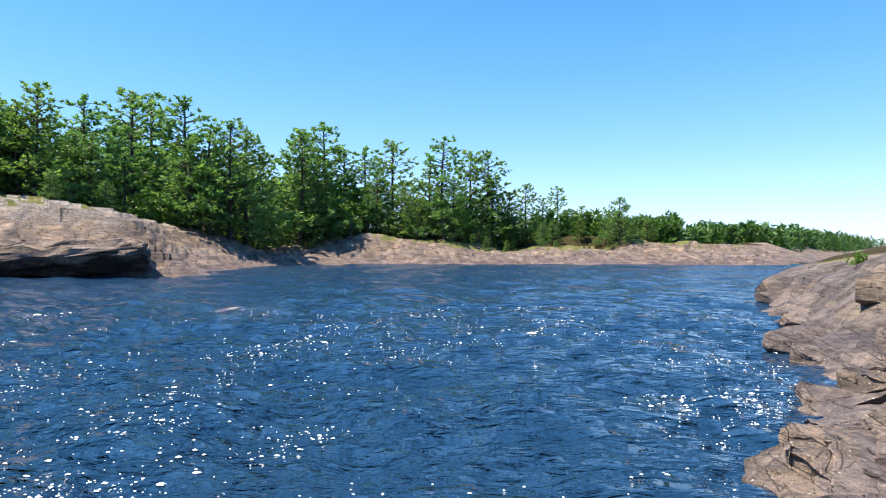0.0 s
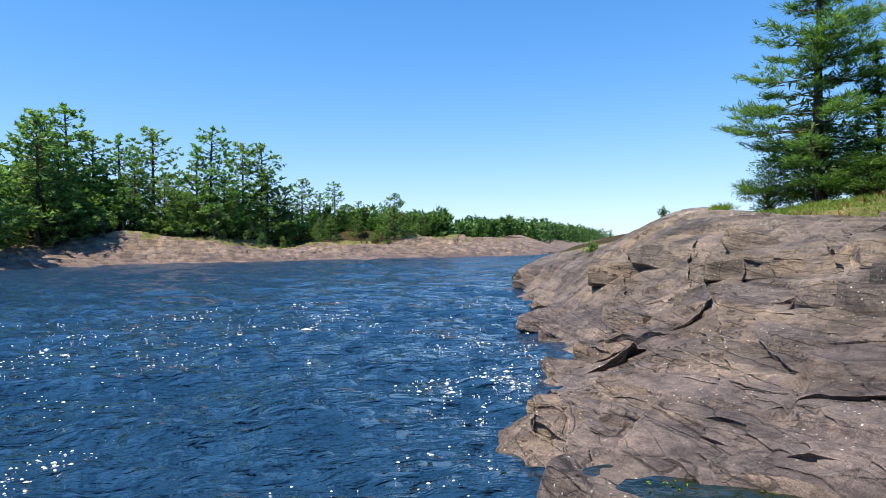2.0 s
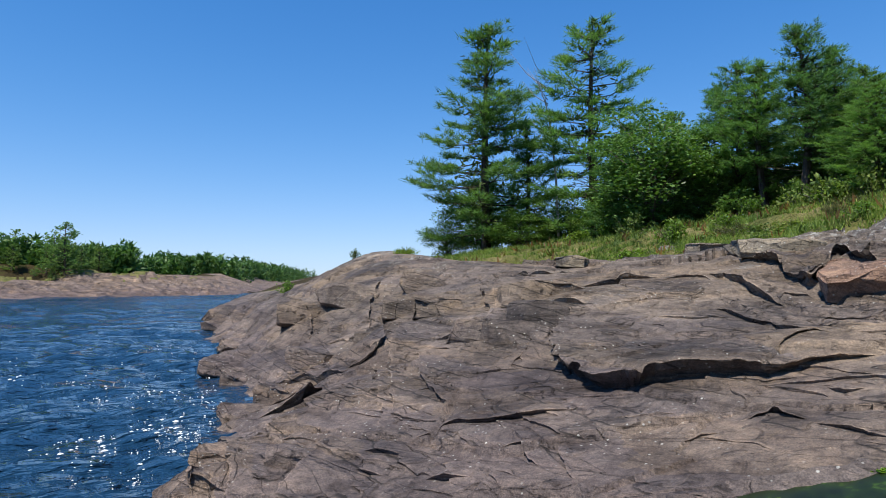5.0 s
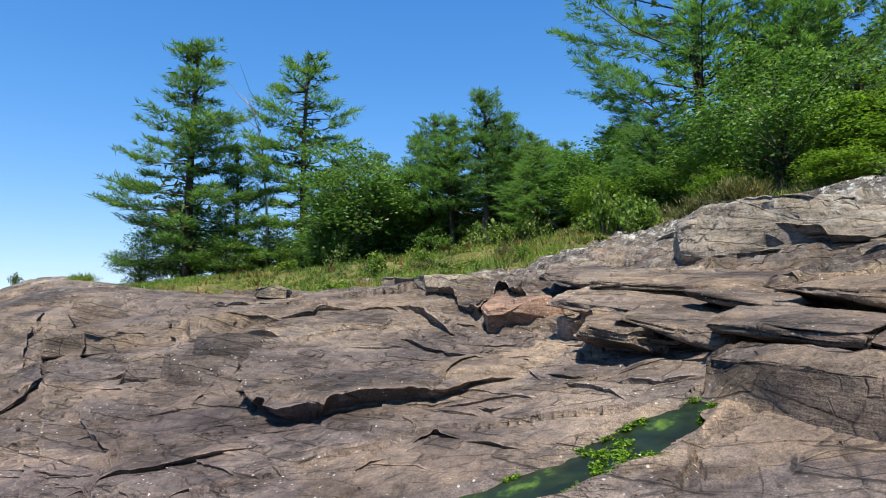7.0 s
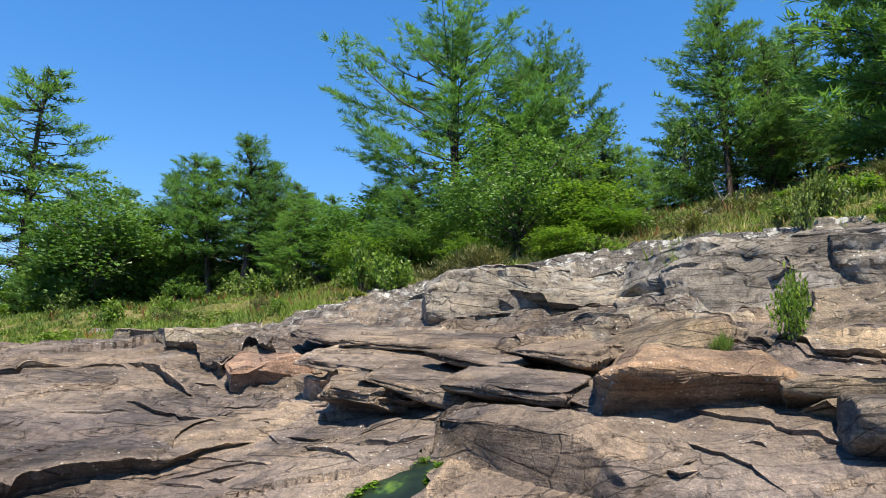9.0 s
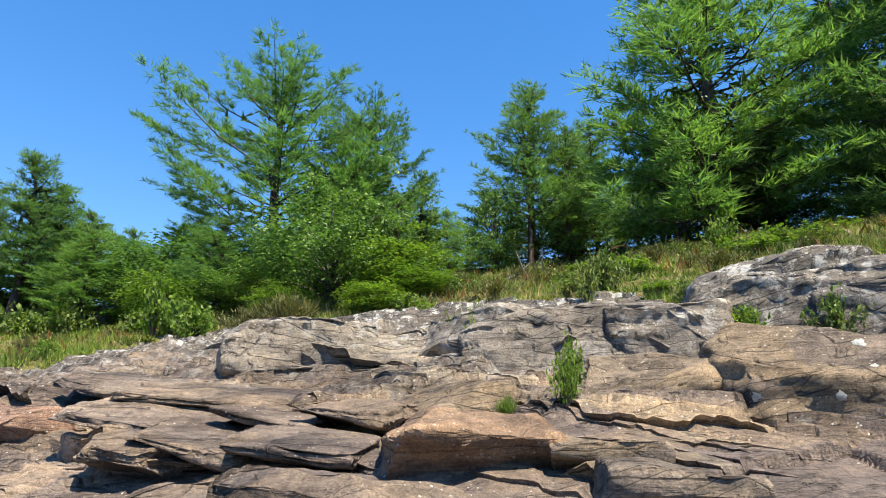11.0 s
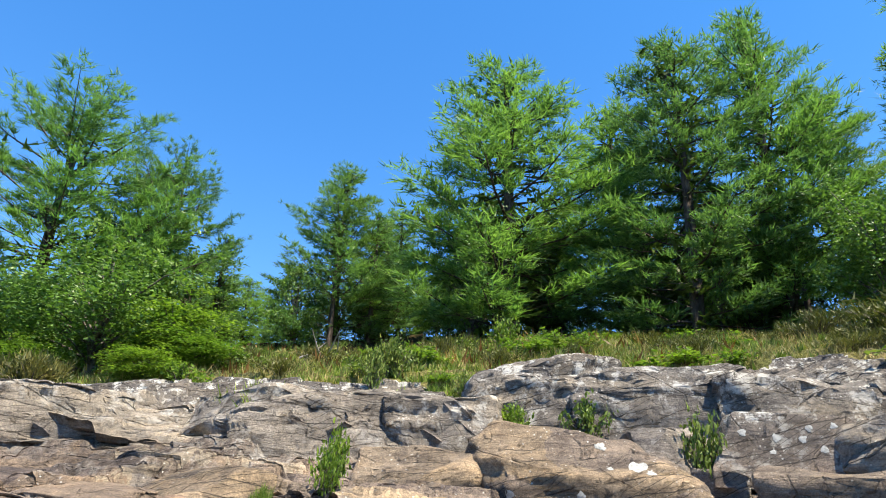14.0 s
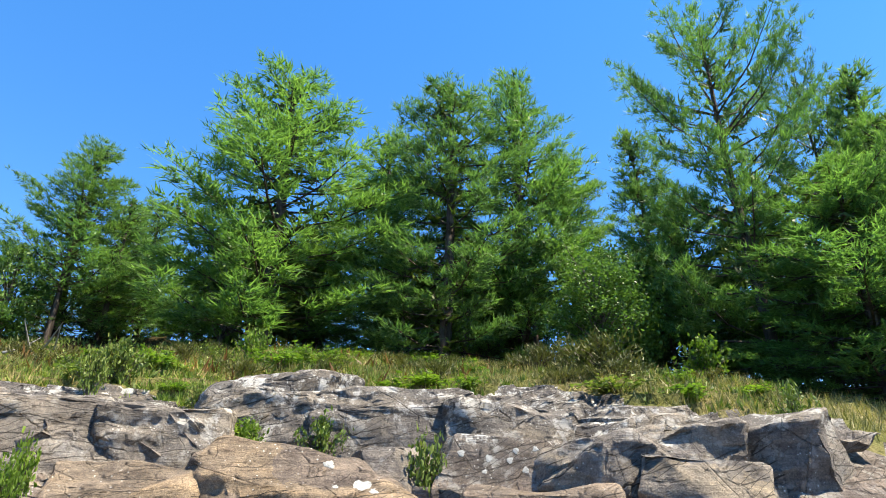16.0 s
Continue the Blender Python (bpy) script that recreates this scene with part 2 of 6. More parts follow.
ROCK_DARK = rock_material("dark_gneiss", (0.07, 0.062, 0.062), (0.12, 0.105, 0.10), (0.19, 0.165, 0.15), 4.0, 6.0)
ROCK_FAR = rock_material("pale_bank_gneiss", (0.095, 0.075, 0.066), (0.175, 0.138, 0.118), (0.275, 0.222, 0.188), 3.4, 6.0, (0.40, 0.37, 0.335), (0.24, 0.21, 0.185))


def ground_material(name, stops, scale):
    m, n, l, b = material(name, 0.95, 0.1)
    pos = n.new("ShaderNodeNewGeometry").outputs["Position"]
    a = noise_node(n, l, pos, scale, 6, 0.7)
    r = ramp(n, stops)
    l.new(a.outputs["Fac"], r.inputs["Fac"])
    f = noise_node(n, l, pos, scale * 16, 4, 0.7)
    fr = ramp(n, [(0.3, (0.55, 0.55, 0.55)), (0.7, (1.35, 1.35, 1.35))])
    l.new(f.outputs["Fac"], fr.inputs["Fac"])
    l.new(mix(n, l, 1.0, r.outputs["Color"], fr.outputs["Color"], "MULTIPLY"), b.inputs["Base Color"])
    l.new(bump(n, l, f.outputs["Fac"], 0.9, 0.12), b.inputs["Normal"])
    return m


MEADOW = ground_material("meadow_soil", [(0.3, (0.07, 0.085, 0.025)), (0.5, (0.15, 0.15, 0.05)), (0.7, (0.27, 0.21, 0.11))], 0.7)
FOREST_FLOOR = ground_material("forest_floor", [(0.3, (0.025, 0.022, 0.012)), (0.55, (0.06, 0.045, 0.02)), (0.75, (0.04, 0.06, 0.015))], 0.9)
RIVERBED = ground_material("riverbed", [(0.3, (0.02, 0.018, 0.012)), (0.7, (0.06, 0.045, 0.03))], 0.8)


def leaf_material(name, dark, light, through=0.45, rough=0.5):
    m, n, l, b = material(name, rough, 0.3)
    geo = n.new("ShaderNodeNewGeometry")
    r = ramp(n, [(0.1, dark), (0.55, tuple((p + q) / 2 for p, q in zip(dark, light))), (0.95, light)])
    l.new(geo.outputs["Random Per Island"], r.inputs["Fac"])
    info = n.new("ShaderNodeObjectInfo")
    tint = ramp(n, [(0.0, (0.86, 0.92, 0.95)), (0.5, (1, 1, 1)), (1.0, (1.14, 1.07, 0.85))])
    l.new(info.outputs["Random"], tint.inputs["Fac"])
    patch = noise_node(n, l, geo.outputs["Position"], 0.7, 3, 0.6)
    pr = ramp(n, [(0.3, (0.75, 0.8, 0.8)), (0.7, (1.25, 1.18, 1.0))])
    l.new(patch.outputs["Fac"], pr.inputs["Fac"])
    c = mix(n, l, 1.0, r.outputs["Color"], tint.outputs["Color"], "MULTIPLY")
    c = mix(n, l, 1.0, c, pr.outputs["Color"], "MULTIPLY")
    l.new(c, b.inputs["Base Color"])
    t = n.new("ShaderNodeBsdfTranslucent")
    l.new(mix(n, l, 1.0, c, (1.1, 1.3, 0.6), "MULTIPLY"), t.inputs["Color"])
    s = n.new("ShaderNodeMixShader")
    s.inputs[0].default_value = through
    l.new(b.outputs[0], s.inputs[1])
    l.new(t.outputs[0], s.inputs[2])
    l.new(s.outputs[0], n["Material Output"].inputs["Surface"])
    return m


NEEDLES = leaf_material("pine_needles", (0.088, 0.168, 0.059), (0.215, 0.358, 0.122), 0.48)
NEEDLES_BLUE = leaf_material("dark_pine_needles", (0.070, 0.138, 0.058), (0.172, 0.296, 0.118), 0.45)
NEEDLES_FAR = leaf_material("far_pine_needles", (0.094, 0.160, 0.064), (0.225, 0.335, 0.130), 0.5)
# darker needle colour that stands in for shade within the crowns
NEEDLES_SHADED = leaf_material("shaded_inner_needles", (0.045, 0.075, 0.022), (0.11, 0.17, 0.05), 0.3)
LEAVES = leaf_material("oak_leaves", (0.070, 0.132, 0.034), (0.175, 0.300, 0.080), 0.35, 0.4)
LEAVES_LIGHT = leaf_material("maple_leaves", (0.088, 0.16, 0.024), (0.22, 0.325, 0.055), 0.45, 0.45)
SHRUB = leaf_material("shrub_leaves", (0.068, 0.115, 0.024), (0.203, 0.270, 0.068), 0.3)
JUNIPER = leaf_material("juniper_leaves", (0.065, 0.078, 0.026), (0.182, 0.182, 0.072), 0.2)
GRASS = leaf_material("grass_blades", (0.095, 0.162, 0.027), (0.324, 0.405, 0.095), 0.4)
GRASS_DRY = leaf_material("dry_grass_blades", (0.156, 0.156, 0.052), (0.468, 0.377, 0.182), 0.3)
FERN_RED = leaf_material("rusty_ferns", (0.13, 0.06, 0.02), (0.28, 0.14, 0.05), 0.3)
FAR_TREES = leaf_material("far_wood_leaves", (0.054, 0.116, 0.031), (0.155, 0.256, 0.070), 0.25)


def bark_material(name, dark, light):
    m, n, l, b = material(name, 0.9, 0.2)
    pos = n.new("ShaderNodeNewGeometry").outputs["Position"]
    a = noise_node(n, l, pos, 9, 5, 0.7, (1.0, 1.0, 0.25))
    r = ramp(n, [(0.35, dark), (0.65, light)])
    l.new(a.outputs["Fac"], r.inputs["Fac"])
    l.new(r.outputs["Color"], b.inputs["Base Color"])
    l.new(bump(n, l, a.outputs["Fac"], 0.8, 0.04), b.inputs["Normal"])
    return m


BARK = bark_material("pine_bark", (0.035, 0.027, 0.022), (0.12, 0.095, 0.08))
BARK_GREY = bark_material("bleached_wood", (0.22, 0.20, 0.18), (0.48, 0.45, 0.42))
BARK_OAK = bark_material("oak_bark", (0.05, 0.042, 0.035), (0.17, 0.15, 0.13))


def water_material():
    m, n, l, b = material("river_water", 0.06, 0.5)
    b.inputs["IOR"].default_value = 1.33
    b.inputs["Base Color"].default_value = (0.010, 0.035, 0.076, 1)
    pos = n.new("ShaderNodeNewGeometry").outputs["Position"]
    away = n.new("ShaderNodeVectorMath")
    away.operation = "LENGTH"
    l.new(pos, away.inputs[0])
    chop = n.new("ShaderNodeMapRange")
    chop.inputs["From Min"].default_value, chop.inputs["From Max"].default_value = 14, 60
    chop.inputs["To Min"].default_value, chop.inputs["To Max"].default_value = 0.03, 0.14
    l.new(away.outputs["Value"], chop.inputs["Value"])
    l.new(chop.outputs["Result"], b.inputs["Roughness"])
    h = bump(n, l, noise_node(n, l, pos, 0.9, 3, 0.55, (0.8, 1.5, 1.0)).outputs["Fac"], 1.0, 0.62)
    h = bump(n, l, noise_node(n, l, pos, 3.2, 3, 0.55, (0.75, 1.6, 1.0)).outputs["Fac"], 1.0, 0.27, h)
    h = bump(n, l, noise_node(n, l, pos, 9, 2, 0.5, (0.8, 1.5, 1.0)).outputs["Fac"], 1.0, 0.05, h)
    l.new(h, b.inputs["Normal"])
    return m


WATER = water_material()


def pool_material():
    m, n, l, b = material("shallow_pool_water", 0.04, 0.5)
    b.inputs["IOR"].default_value = 1.33
    pos = n.new("ShaderNodeNewGeometry").outputs["Position"]
    a = noise_node(n, l, pos, 1.3, 4, 0.6)
    r = ramp(n, [(0.35, (0.006, 0.009, 0.006)), (0.6, (0.014, 0.020, 0.008)), (0.75, (0.03, 0.03, 0.014))])
    l.new(a.outputs["Fac"], r.inputs["Fac"])
    l.new(r.outputs["Color"], b.inputs["Base Color"])
    l.new(bump(n, l, noise_node(n, l, pos, 6, 3, 0.5).outputs["Fac"], 0.6, 0.06), b.inputs["Normal"])
    return m


POOL = pool_material()
SEEP, _n, _l, _b = material("algae_clouded_water", 0.30, 0.12)
_f = noise_node(_n, _l, _n.new("ShaderNodeNewGeometry").outputs["Position"], 3.2, 5, 0.65)
_r = ramp(_n, [(0.42, (0.010, 0.014, 0.006)), (0.57, (0.018, 0.030, 0.008)), (0.63, (0.05, 0.09, 0.012)), (0.72, (0.12, 0.19, 0.016))])
_l.new(_f.outputs["Fac"], _r.inputs["Fac"])
_l.new(_r.outputs["Color"], _b.inputs["Base Color"])
ALGAE = leaf_material("wet_algae", (0.03, 0.07, 0.008), (0.20, 0.34, 0.02), 0.2, 0.35)
FOAM, _n, _l, _b = material("foam", 0.6, 0.3)
_b.inputs["Base Color"].default_value = (0.82, 0.83, 0.84, 1)
LICHEN, _n, _l, _b = material("white_lichen", 0.95, 0.1)
_f = noise_node(_n, _l, _n.new("ShaderNodeNewGeometry").outputs["Position"], 30, 4, 0.7)
_r = ramp(_n, [(0.3, (0.22, 0.225, 0.21)), (0.6, (0.43, 0.43, 0.405))])
_l.new(_f.outputs["Fac"], _r.inputs["Fac"])
_l.new(_r.outputs["Color"], _b.inputs["Base Color"])


# ---- numbers: noise and shapes ----
def hashed(ix, iy, iz, seed):
    h = (ix * 374761393 + iy * 668265263 + iz * 2147483647 % 1274126177 + seed * 974634777) & 0xFFFFFFFF
    h = ((h ^ (h >> 13)) * 1274126177) & 0xFFFFFFFF
    h = ((h ^ (h >> 16)) * 2246822519) & 0xFFFFFFFF
    return ((h ^ (h >> 15)) & 0xFFFFFF) / float(0x1000000)


def value_noise(x, y, z=None, seed=0):
    """Smooth noise from -1 to 1 in two or three dimensions."""
    z = np.zeros_like(x) if z is None else z
    fx, fy, fz = np.floor(x), np.floor(y), np.floor(z)
    ix, iy, iz = fx.astype(np.int64), fy.astype(np.int64), fz.astype(np.int64)
    u, v, w = x - fx, y - fy, z - fz
    u, v, w = (q * q * q * (q * (q * 6 - 15) + 10) for q in (u, v, w))
    out = 0
    for dx in (0, 1):
        for dy in (0, 1):
            for dz in (0, 1):
                g = hashed(ix + dx, iy + dy, (iz + dz) * 7919, seed)
                out = out + g * (u if dx else 1 - u) * (v if dy else 1 - v) * (w if dz else 1 - w)
    return out * 2 - 1


def fbm(x, y, z=None, octaves=4, seed=0, gain=0.5):
    z = np.zeros_like(x) if z is None else z
    total, amp, f = 0, 1.0, 1.0
    for k in range(octaves):
        total = total + amp * value_noise(x * f + 17.3 * k, y * f - 9.1 * k, z * f + 4.7 * k, seed + k)
        amp, f = amp * gain, f * 2.03
    return total


def blocks(x, y, seed, jitter=0.85):
    """Jointed slabs: for each place, its block's two random numbers, the offset from the block's middle and the distance to its edge."""
    ix, iy = np.floor(x).astype(np.int64), np.floor(y).astype(np.int64)
    best = np.full(x.shape, 9.0)
    second = np.full(x.shape, 9.0)
    data = [np.zeros(x.shape) for _ in range(5)]
    for dx in (-1, 0, 1):
        for dy in (-1, 0, 1):
            cx, cy = ix + dx, iy + dy
            px = cx + 0.5 + jitter * (hashed(cx, cy, cx * 0, seed) - 0.5)
            py = cy + 0.5 + jitter * (hashed(cx, cy, cx * 0, seed + 1) - 0.5)
            d = np.hypot(x - px, y - py)
            first = d < best
            second = np.where(first, best, np.minimum(second, d))
            best = np.where(first, d, best)
            for store, value in zip(data, (hashed(cx, cy, cx * 0, seed + 2), hashed(cx, cy, cx * 0, seed + 3), hashed(cx, cy, cx * 0, seed + 4), x - px, y - py)):
                store[:] = np.where(first, value, store)
    return (*data, second - best)


def unit(v):
    return v / (np.linalg.norm(v, axis=-1, keepdims=True) + 1e-9)


def smooth(a, b, v):
    u = np.clip((v - a) / (b - a), 0, 1)
    return u * u * (3 - 2 * u)


def mesh_from(name, verts, faces, mats, index=None, shade=True, sharp=0):
    """A mesh from arrays of vertices and of faces (three or four corners each)."""
    me = bpy.data.meshes.new(name)
    verts, faces = np.asarray(verts, dtype=np.float32), np.asarray(faces, dtype=np.int32)
    k = faces.shape[1]
    me.vertices.add(len(verts))
    me.vertices.foreach_set("co", verts.ravel())
    me.loops.add(faces.size)
    me.loops.foreach_set("vertex_index", faces.ravel())
    me.polygons.add(len(faces))
    me.polygons.foreach_set("loop_start", np.arange(0, faces.size, k, dtype=np.int32))
    me.polygons.foreach_set("use_smooth", np.full(len(faces), shade))
    for m in mats:
        me.materials.append(m)
    if index is not None:
        me.polygons.foreach_set("material_index", np.asarray(index, dtype=np.int32))
    me.update(calc_edges=True)
    if sharp:
        me.set_sharp_from_angle(angle=radians(sharp))
    return me


def sheet_faces(nx, ny):
    i, j = np.meshgrid(np.arange(nx - 1), np.arange(ny - 1), indexing="ij")
    a = (i * ny + j).ravel()
    return np.stack([a, a + ny, a + ny + 1, a + 1], 1)


def stations(dense_from, dense_to, step, low, high, growth=1.12):
    mid = list(np.arange(dense_from, dense_to + step / 2, step))
    s = step
    while mid[-1] < high:
        s *= growth
        mid.append(mid[-1] + s)
    s = step
    while mid[0] > low:
        s *= growth
        mid.insert(0, mid[0] - s)
    return np.array(mid)


def part(name, data, parent, label=""):
    ob = new(name, data)
    ob.parent = parent
    return tagged(ob, label)


# ---- the lie of the land ----
NEAR_SHORE = [(-400, -230), (-60, -36), (-18, -11), (-10, -5), (-4, -1), (-1.5, 0.9), (0.2, 1.9), (1.5, 3.3), (2.15, 4.9), (2.4, 6.2), (3.65, 7.95), (4.5, 9.4), (5.35, 12.4),
              (8.0, 19.7), (10.3, 27.5), (18, 48), (28, 70), (44, 88), (90, 120), (300, 250), (900, 600), (900, -900), (-400, -900)]
FAR_SHORE = [(-400, -60), (-90, 10), (-44, 30), (-30, 37), (-23, 42), (-24, 52), (-26, 63), (-19, 77), (-5, 85), (19, 97), (37, 99), (62, 128), (110, 215), (260, 470), (900, 1500), (-900, 1500), (-900, -60)]
COARSE = np.array([
    [9.4, 5.57, 1.24, -1.96, -3.68, -7.33, -10.19, -11.87, -13.27, -15.07, -17.27, -19.6, -21.94],
    [8.91, 6.74, 4.09, 0.11, -1.72, -6.24, -7.81, -7.21, -8.96, -11.49, -13.92, -16.18, -18.39],
    [9.03, 8.24, 8.82, 2.48, -1.44, -0.93, -4.14, -2.72, -5.36, -8.15, -10.45, -12.62, -14.84],
    [10.79, 10.92, 10.89, 8.92, 4.3, 4.72, 2.59, -0.53, -2.45, -4.49, -6.5, -8.82, -11.32],
    [13.11, 12.76, 11.85, 11.24, 5.69, 2.12, 3.77, 3.9, 2.15, 1.04, -1.94, -4.96, -7.8],
    [15.25, 13.69, 11.85, 10.17, 9.35, 6.6, 4.24, 5.34, 4.21, 4.54, 1.77, -1.29, -4.07],
    [17.16, 14.21, 11.48, 9.62, 9.23, 7.58, 5.84, 6.19, 5.98, 5.43, 3.93, 2.05, -0.08],
])
FINE = np.array([
    [-0.38, -0.84, -0.58, 0.18, 0.48, -0.45, -0.39, 0.13, 0.22, 0.34],
    [1.12, 0.89, -0.28, -0.14, 0.07, 0.15, -0.12, -0.36, -0.18, -0.64],
    [0.99, 0.8, -1.38, 0.2, -0.27, -0.17, 0.29, -0.51, -0.62, -2.08],
    [0.25, 0.52, -0.23, -0.04, -0.25, -0.06, 0.86, 0.8, 1.23, -0.85],
    [0.09, 0.31, 0.65, 0.27, 0.36, -0.14, -0.25, 0.42, 0.87, 2.19],
    [0.01, -0.37, -0.71, -0.29, -0.31, -0.29, -0.68, -1.5, -1.96, -0.27],
])


def bspline(u):
    u = np.abs(u)
    return np.where(u < 1, (4 - 6 * u * u + 3 * u ** 3) / 6, np.where(u < 2, (2 - u) ** 3 / 6, 0))


def swell(x, y, grid, x0, y0, step):
    """A smooth surface over a coarse grid of heights."""
    out = np.zeros(x.shape)
    bys = [bspline((y - y0) / step - j) for j in range(grid.shape[1])]
    for i in range(grid.shape[0]):
        bx = bspline((x - x0) / step - i)
        for j in range(grid.shape[1]):
            out += grid[i, j] * bx * bys[j]
    return out


def inland(x, y, line):
    """Distance from a shoreline, positive on the land side."""
    best, inside = np.full(x.shape, 1e9), np.zeros(x.shape, bool)
    for (ax, ay), (bx, by) in zip(line, line[1:] + line[:1]):
        dx, dy = bx - ax, by - ay
        t = np.clip(((x - ax) * dx + (y - ay) * dy) / (dx * dx + dy * dy), 0, 1)
        best = np.minimum(best, np.hypot(x - ax - t * dx, y - ay - t * dy))
        if ay != by:
            inside ^= ((ay > y) != (by > y)) & (x < (bx - ax) * (y - ay) / (by - ay) + ax)
    return np.where(inside, best, -best)


def smooth_near(x, y):
    """The near bank without its joints and ledges."""
    wob = 0.35 * fbm(x * 0.8, y * 0.8, seed=31, octaves=3)
    d = inland(x, y, NEAR_SHORE) + wob * smooth(70, 20, np.hypot(x, y))
    cx, cy = np.clip(x, -12, 52), np.clip(y, -44, 92)
    base = swell(cx, cy, COARSE, -30, -60, 16.0) + swell(x, y, FINE, -2, -14, 3.6)
    box = smooth(0, 14, x + 20) * smooth(0, 14, 60 - x) * smooth(0, 14, y + 50) * smooth(0, 20, 105 - y)
    z = box * base + (1 - box) * np.clip(d * 0.12, -2, 9)
    z = np.where(d > 0, np.maximum(z, 0.06 + 0.03 * np.minimum(d, 10)), np.minimum(z, -0.15))
    s = smooth(0, 1.3, np.abs(d))
    return s * z + (1 - s) * np.clip(d * 0.42, -0.6, 0.6), d


def steps(s, h, sharp):
    """How far a stepped surface lies above the smooth one, and where in its step each place is."""
    f = s / h - np.floor(s / h)
    return h * (smooth(sharp, 1.0, f) - f), f


def ledges(x, y, base, d):
    """Flat-faced joint blocks and thin sheets of the gneiss: the rise in metres over the smooth bank."""
    high = smooth(1.2, 3.4, x * 0.32 - y * 0.18)
    warp = 0.22 * fbm(x * 0.45, y * 0.45, seed=5, octaves=2)
    u = (x * 0.96 + y * 0.28 + warp) / 1.7
    v = (-x * 0.28 + y * 0.96 + warp) / 2.9
    a, b, c, ox, oy, edge = blocks(u, v, 11)
    a2, b2, c2, ox2, oy2, edge2 = blocks((x * 0.90 + y * 0.44 + 0.4 * warp) / 0.75, (-x * 0.44 + y * 0.90 + 0.4 * warp) / 1.8, 23)
    a3, b3, c3, ox3, oy3, edge3 = blocks((x * 0.94 + y * 0.34 + 0.3 * warp) / 0.36, (-x * 0.34 + y * 0.94 + 0.3 * warp) / 0.85, 37)
    some = smooth(-0.1, 0.25, fbm(x * 0.6, y * 0.6, seed=47, octaves=2))
    joints = -0.07 * smooth(0.03, 0.0, edge) * (c > 0.45) - 0.035 * smooth(0.04, 0.0, edge2) * (c2 > 0.62)
    plane = (-ox * 0.16 * (b - 0.2) + oy * (c - 0.5) * 0.26) * (0.6 + 0.6 * high) + 0.10 * (a - 0.5) * high
    plane = plane + ((a2 - 0.5) * 0.08 - ox2 * 0.14 * (b2 - 0.3) + oy2 * 0.10 * (c2 - 0.5)) * (0.45 + 0.6 * high)
    plane = plane * (1 + 0.9 * smooth(4.5, 7.5, y))
    plane = plane + ((a3 - 0.5) * 0.035 - ox3 * 0.06 * (b3 - 0.25) + oy3 * 0.05 * (c3 - 0.5)) * (0.2 + 0.5 * high) * some
    fine = 0.022 * fbm(x * 1.2, y * 1.2, seed=41, octaves=5, gain=0.5)
    # the upper slope breaks into long thin sheets that dip gently to the south
    grey = smooth(8.6, 9.8, x * 0.80 - y * 0.60) + smooth(-6.8, -8.2, y)
    grey = np.clip(grey, 0, 1) * smooth(2.0, 2.7, base)
    mid = smooth(5.6, 6.8, x * 0.92 - y * 0.30) * (1 - grey) * smooth(4.6, 3.2, y)
    wave = fbm(x * 0.33, y * 0.33, seed=71, octaves=2)
    thin = base + 0.10 * (-y) + 0.05 * x + 0.20 * wave + 0.14 * (a - 0.5) + 0.05 * (a3 - 0.5)
    tilt = base + 0.26 * (-y) + 0.12 * wave + 0.10 * (a2 - 0.5) + 0.03 * (a3 - 0.5)
    sheets = grey * (0.5 * steps(thin, 0.30, 0.90)[0] + 0.25 * steps(thin + 0.03 * a3, 0.10, 0.88)[0]) + mid * (0.45 * steps(tilt, 0.22, 0.92)[0] + 0.4 * steps(tilt + 0.03 * a3, 0.08, 0.88)[0])
    keep = smooth(-0.3, 0.7, d)
    return (joints * (1 - 0.5 * grey) + plane + fine + sheets) * keep


def far_bank(x, y):
    wob = 1.6 * fbm(x * 0.12, y * 0.12, seed=77, octaves=4)
    d = inland(x, y, FAR_SHORE) + wob * smooth(300, 60, np.hypot(x, y))
    left = smooth(10, -60, x) * smooth(160, 90, y)
    hump = 1.0 + 0.45 * fbm(x * 0.09, y * 0.09, seed=81, octaves=3)
    rock = 3.0 * smooth(0, 17, d) * hump + 0.5 * smooth(0, 1.5, d)
    rock = rock + 2.6 * smooth(0, 11, d) * smooth(-13, -24, x) * smooth(72, 56, y)
    rise = np.clip(d - 15, 0, 60) * (0.015 + 0.12 * left) + np.clip(d - 75, 0, 400) * 0.004
    z = np.where(d > 0, rock + rise, np.maximum(d * 0.25, -2.2))
    a, b, c, ox, oy, edge = blocks((x + 0.4 * y) / 6, (y - 0.4 * x) / 4, 91)
    u = x * 0.83 + y * 0.55
    a2, b2, c2, ox2, oy2, edge2 = blocks(u / 3.4, (y * 0.83 - x * 0.55) / 1.5, 95)
    fade = smooth(0, 3, d) * smooth(60, 25, d)
    z = z + fade * ((a - 0.5) * 0.3 - oy * 0.22 * b + 0.12 * (a2 - 0.5) - oy2 * 0.16 * b2 + 0.16 * fbm(x * 0.35, y * 0.35, seed=93, octaves=5))
    z = z + fade * 0.75 * steps(z + 0.12 * u * 0.3 + 0.25 * a2, 0.55, 0.72)[0]
    return z, d


# shallow basins worn in the slab: middle x, y, half length, half width, turn (degrees), water level
POOLS = {"lower": (2.95, 3.3, 0.85, 0.34, -50, 0.30)}
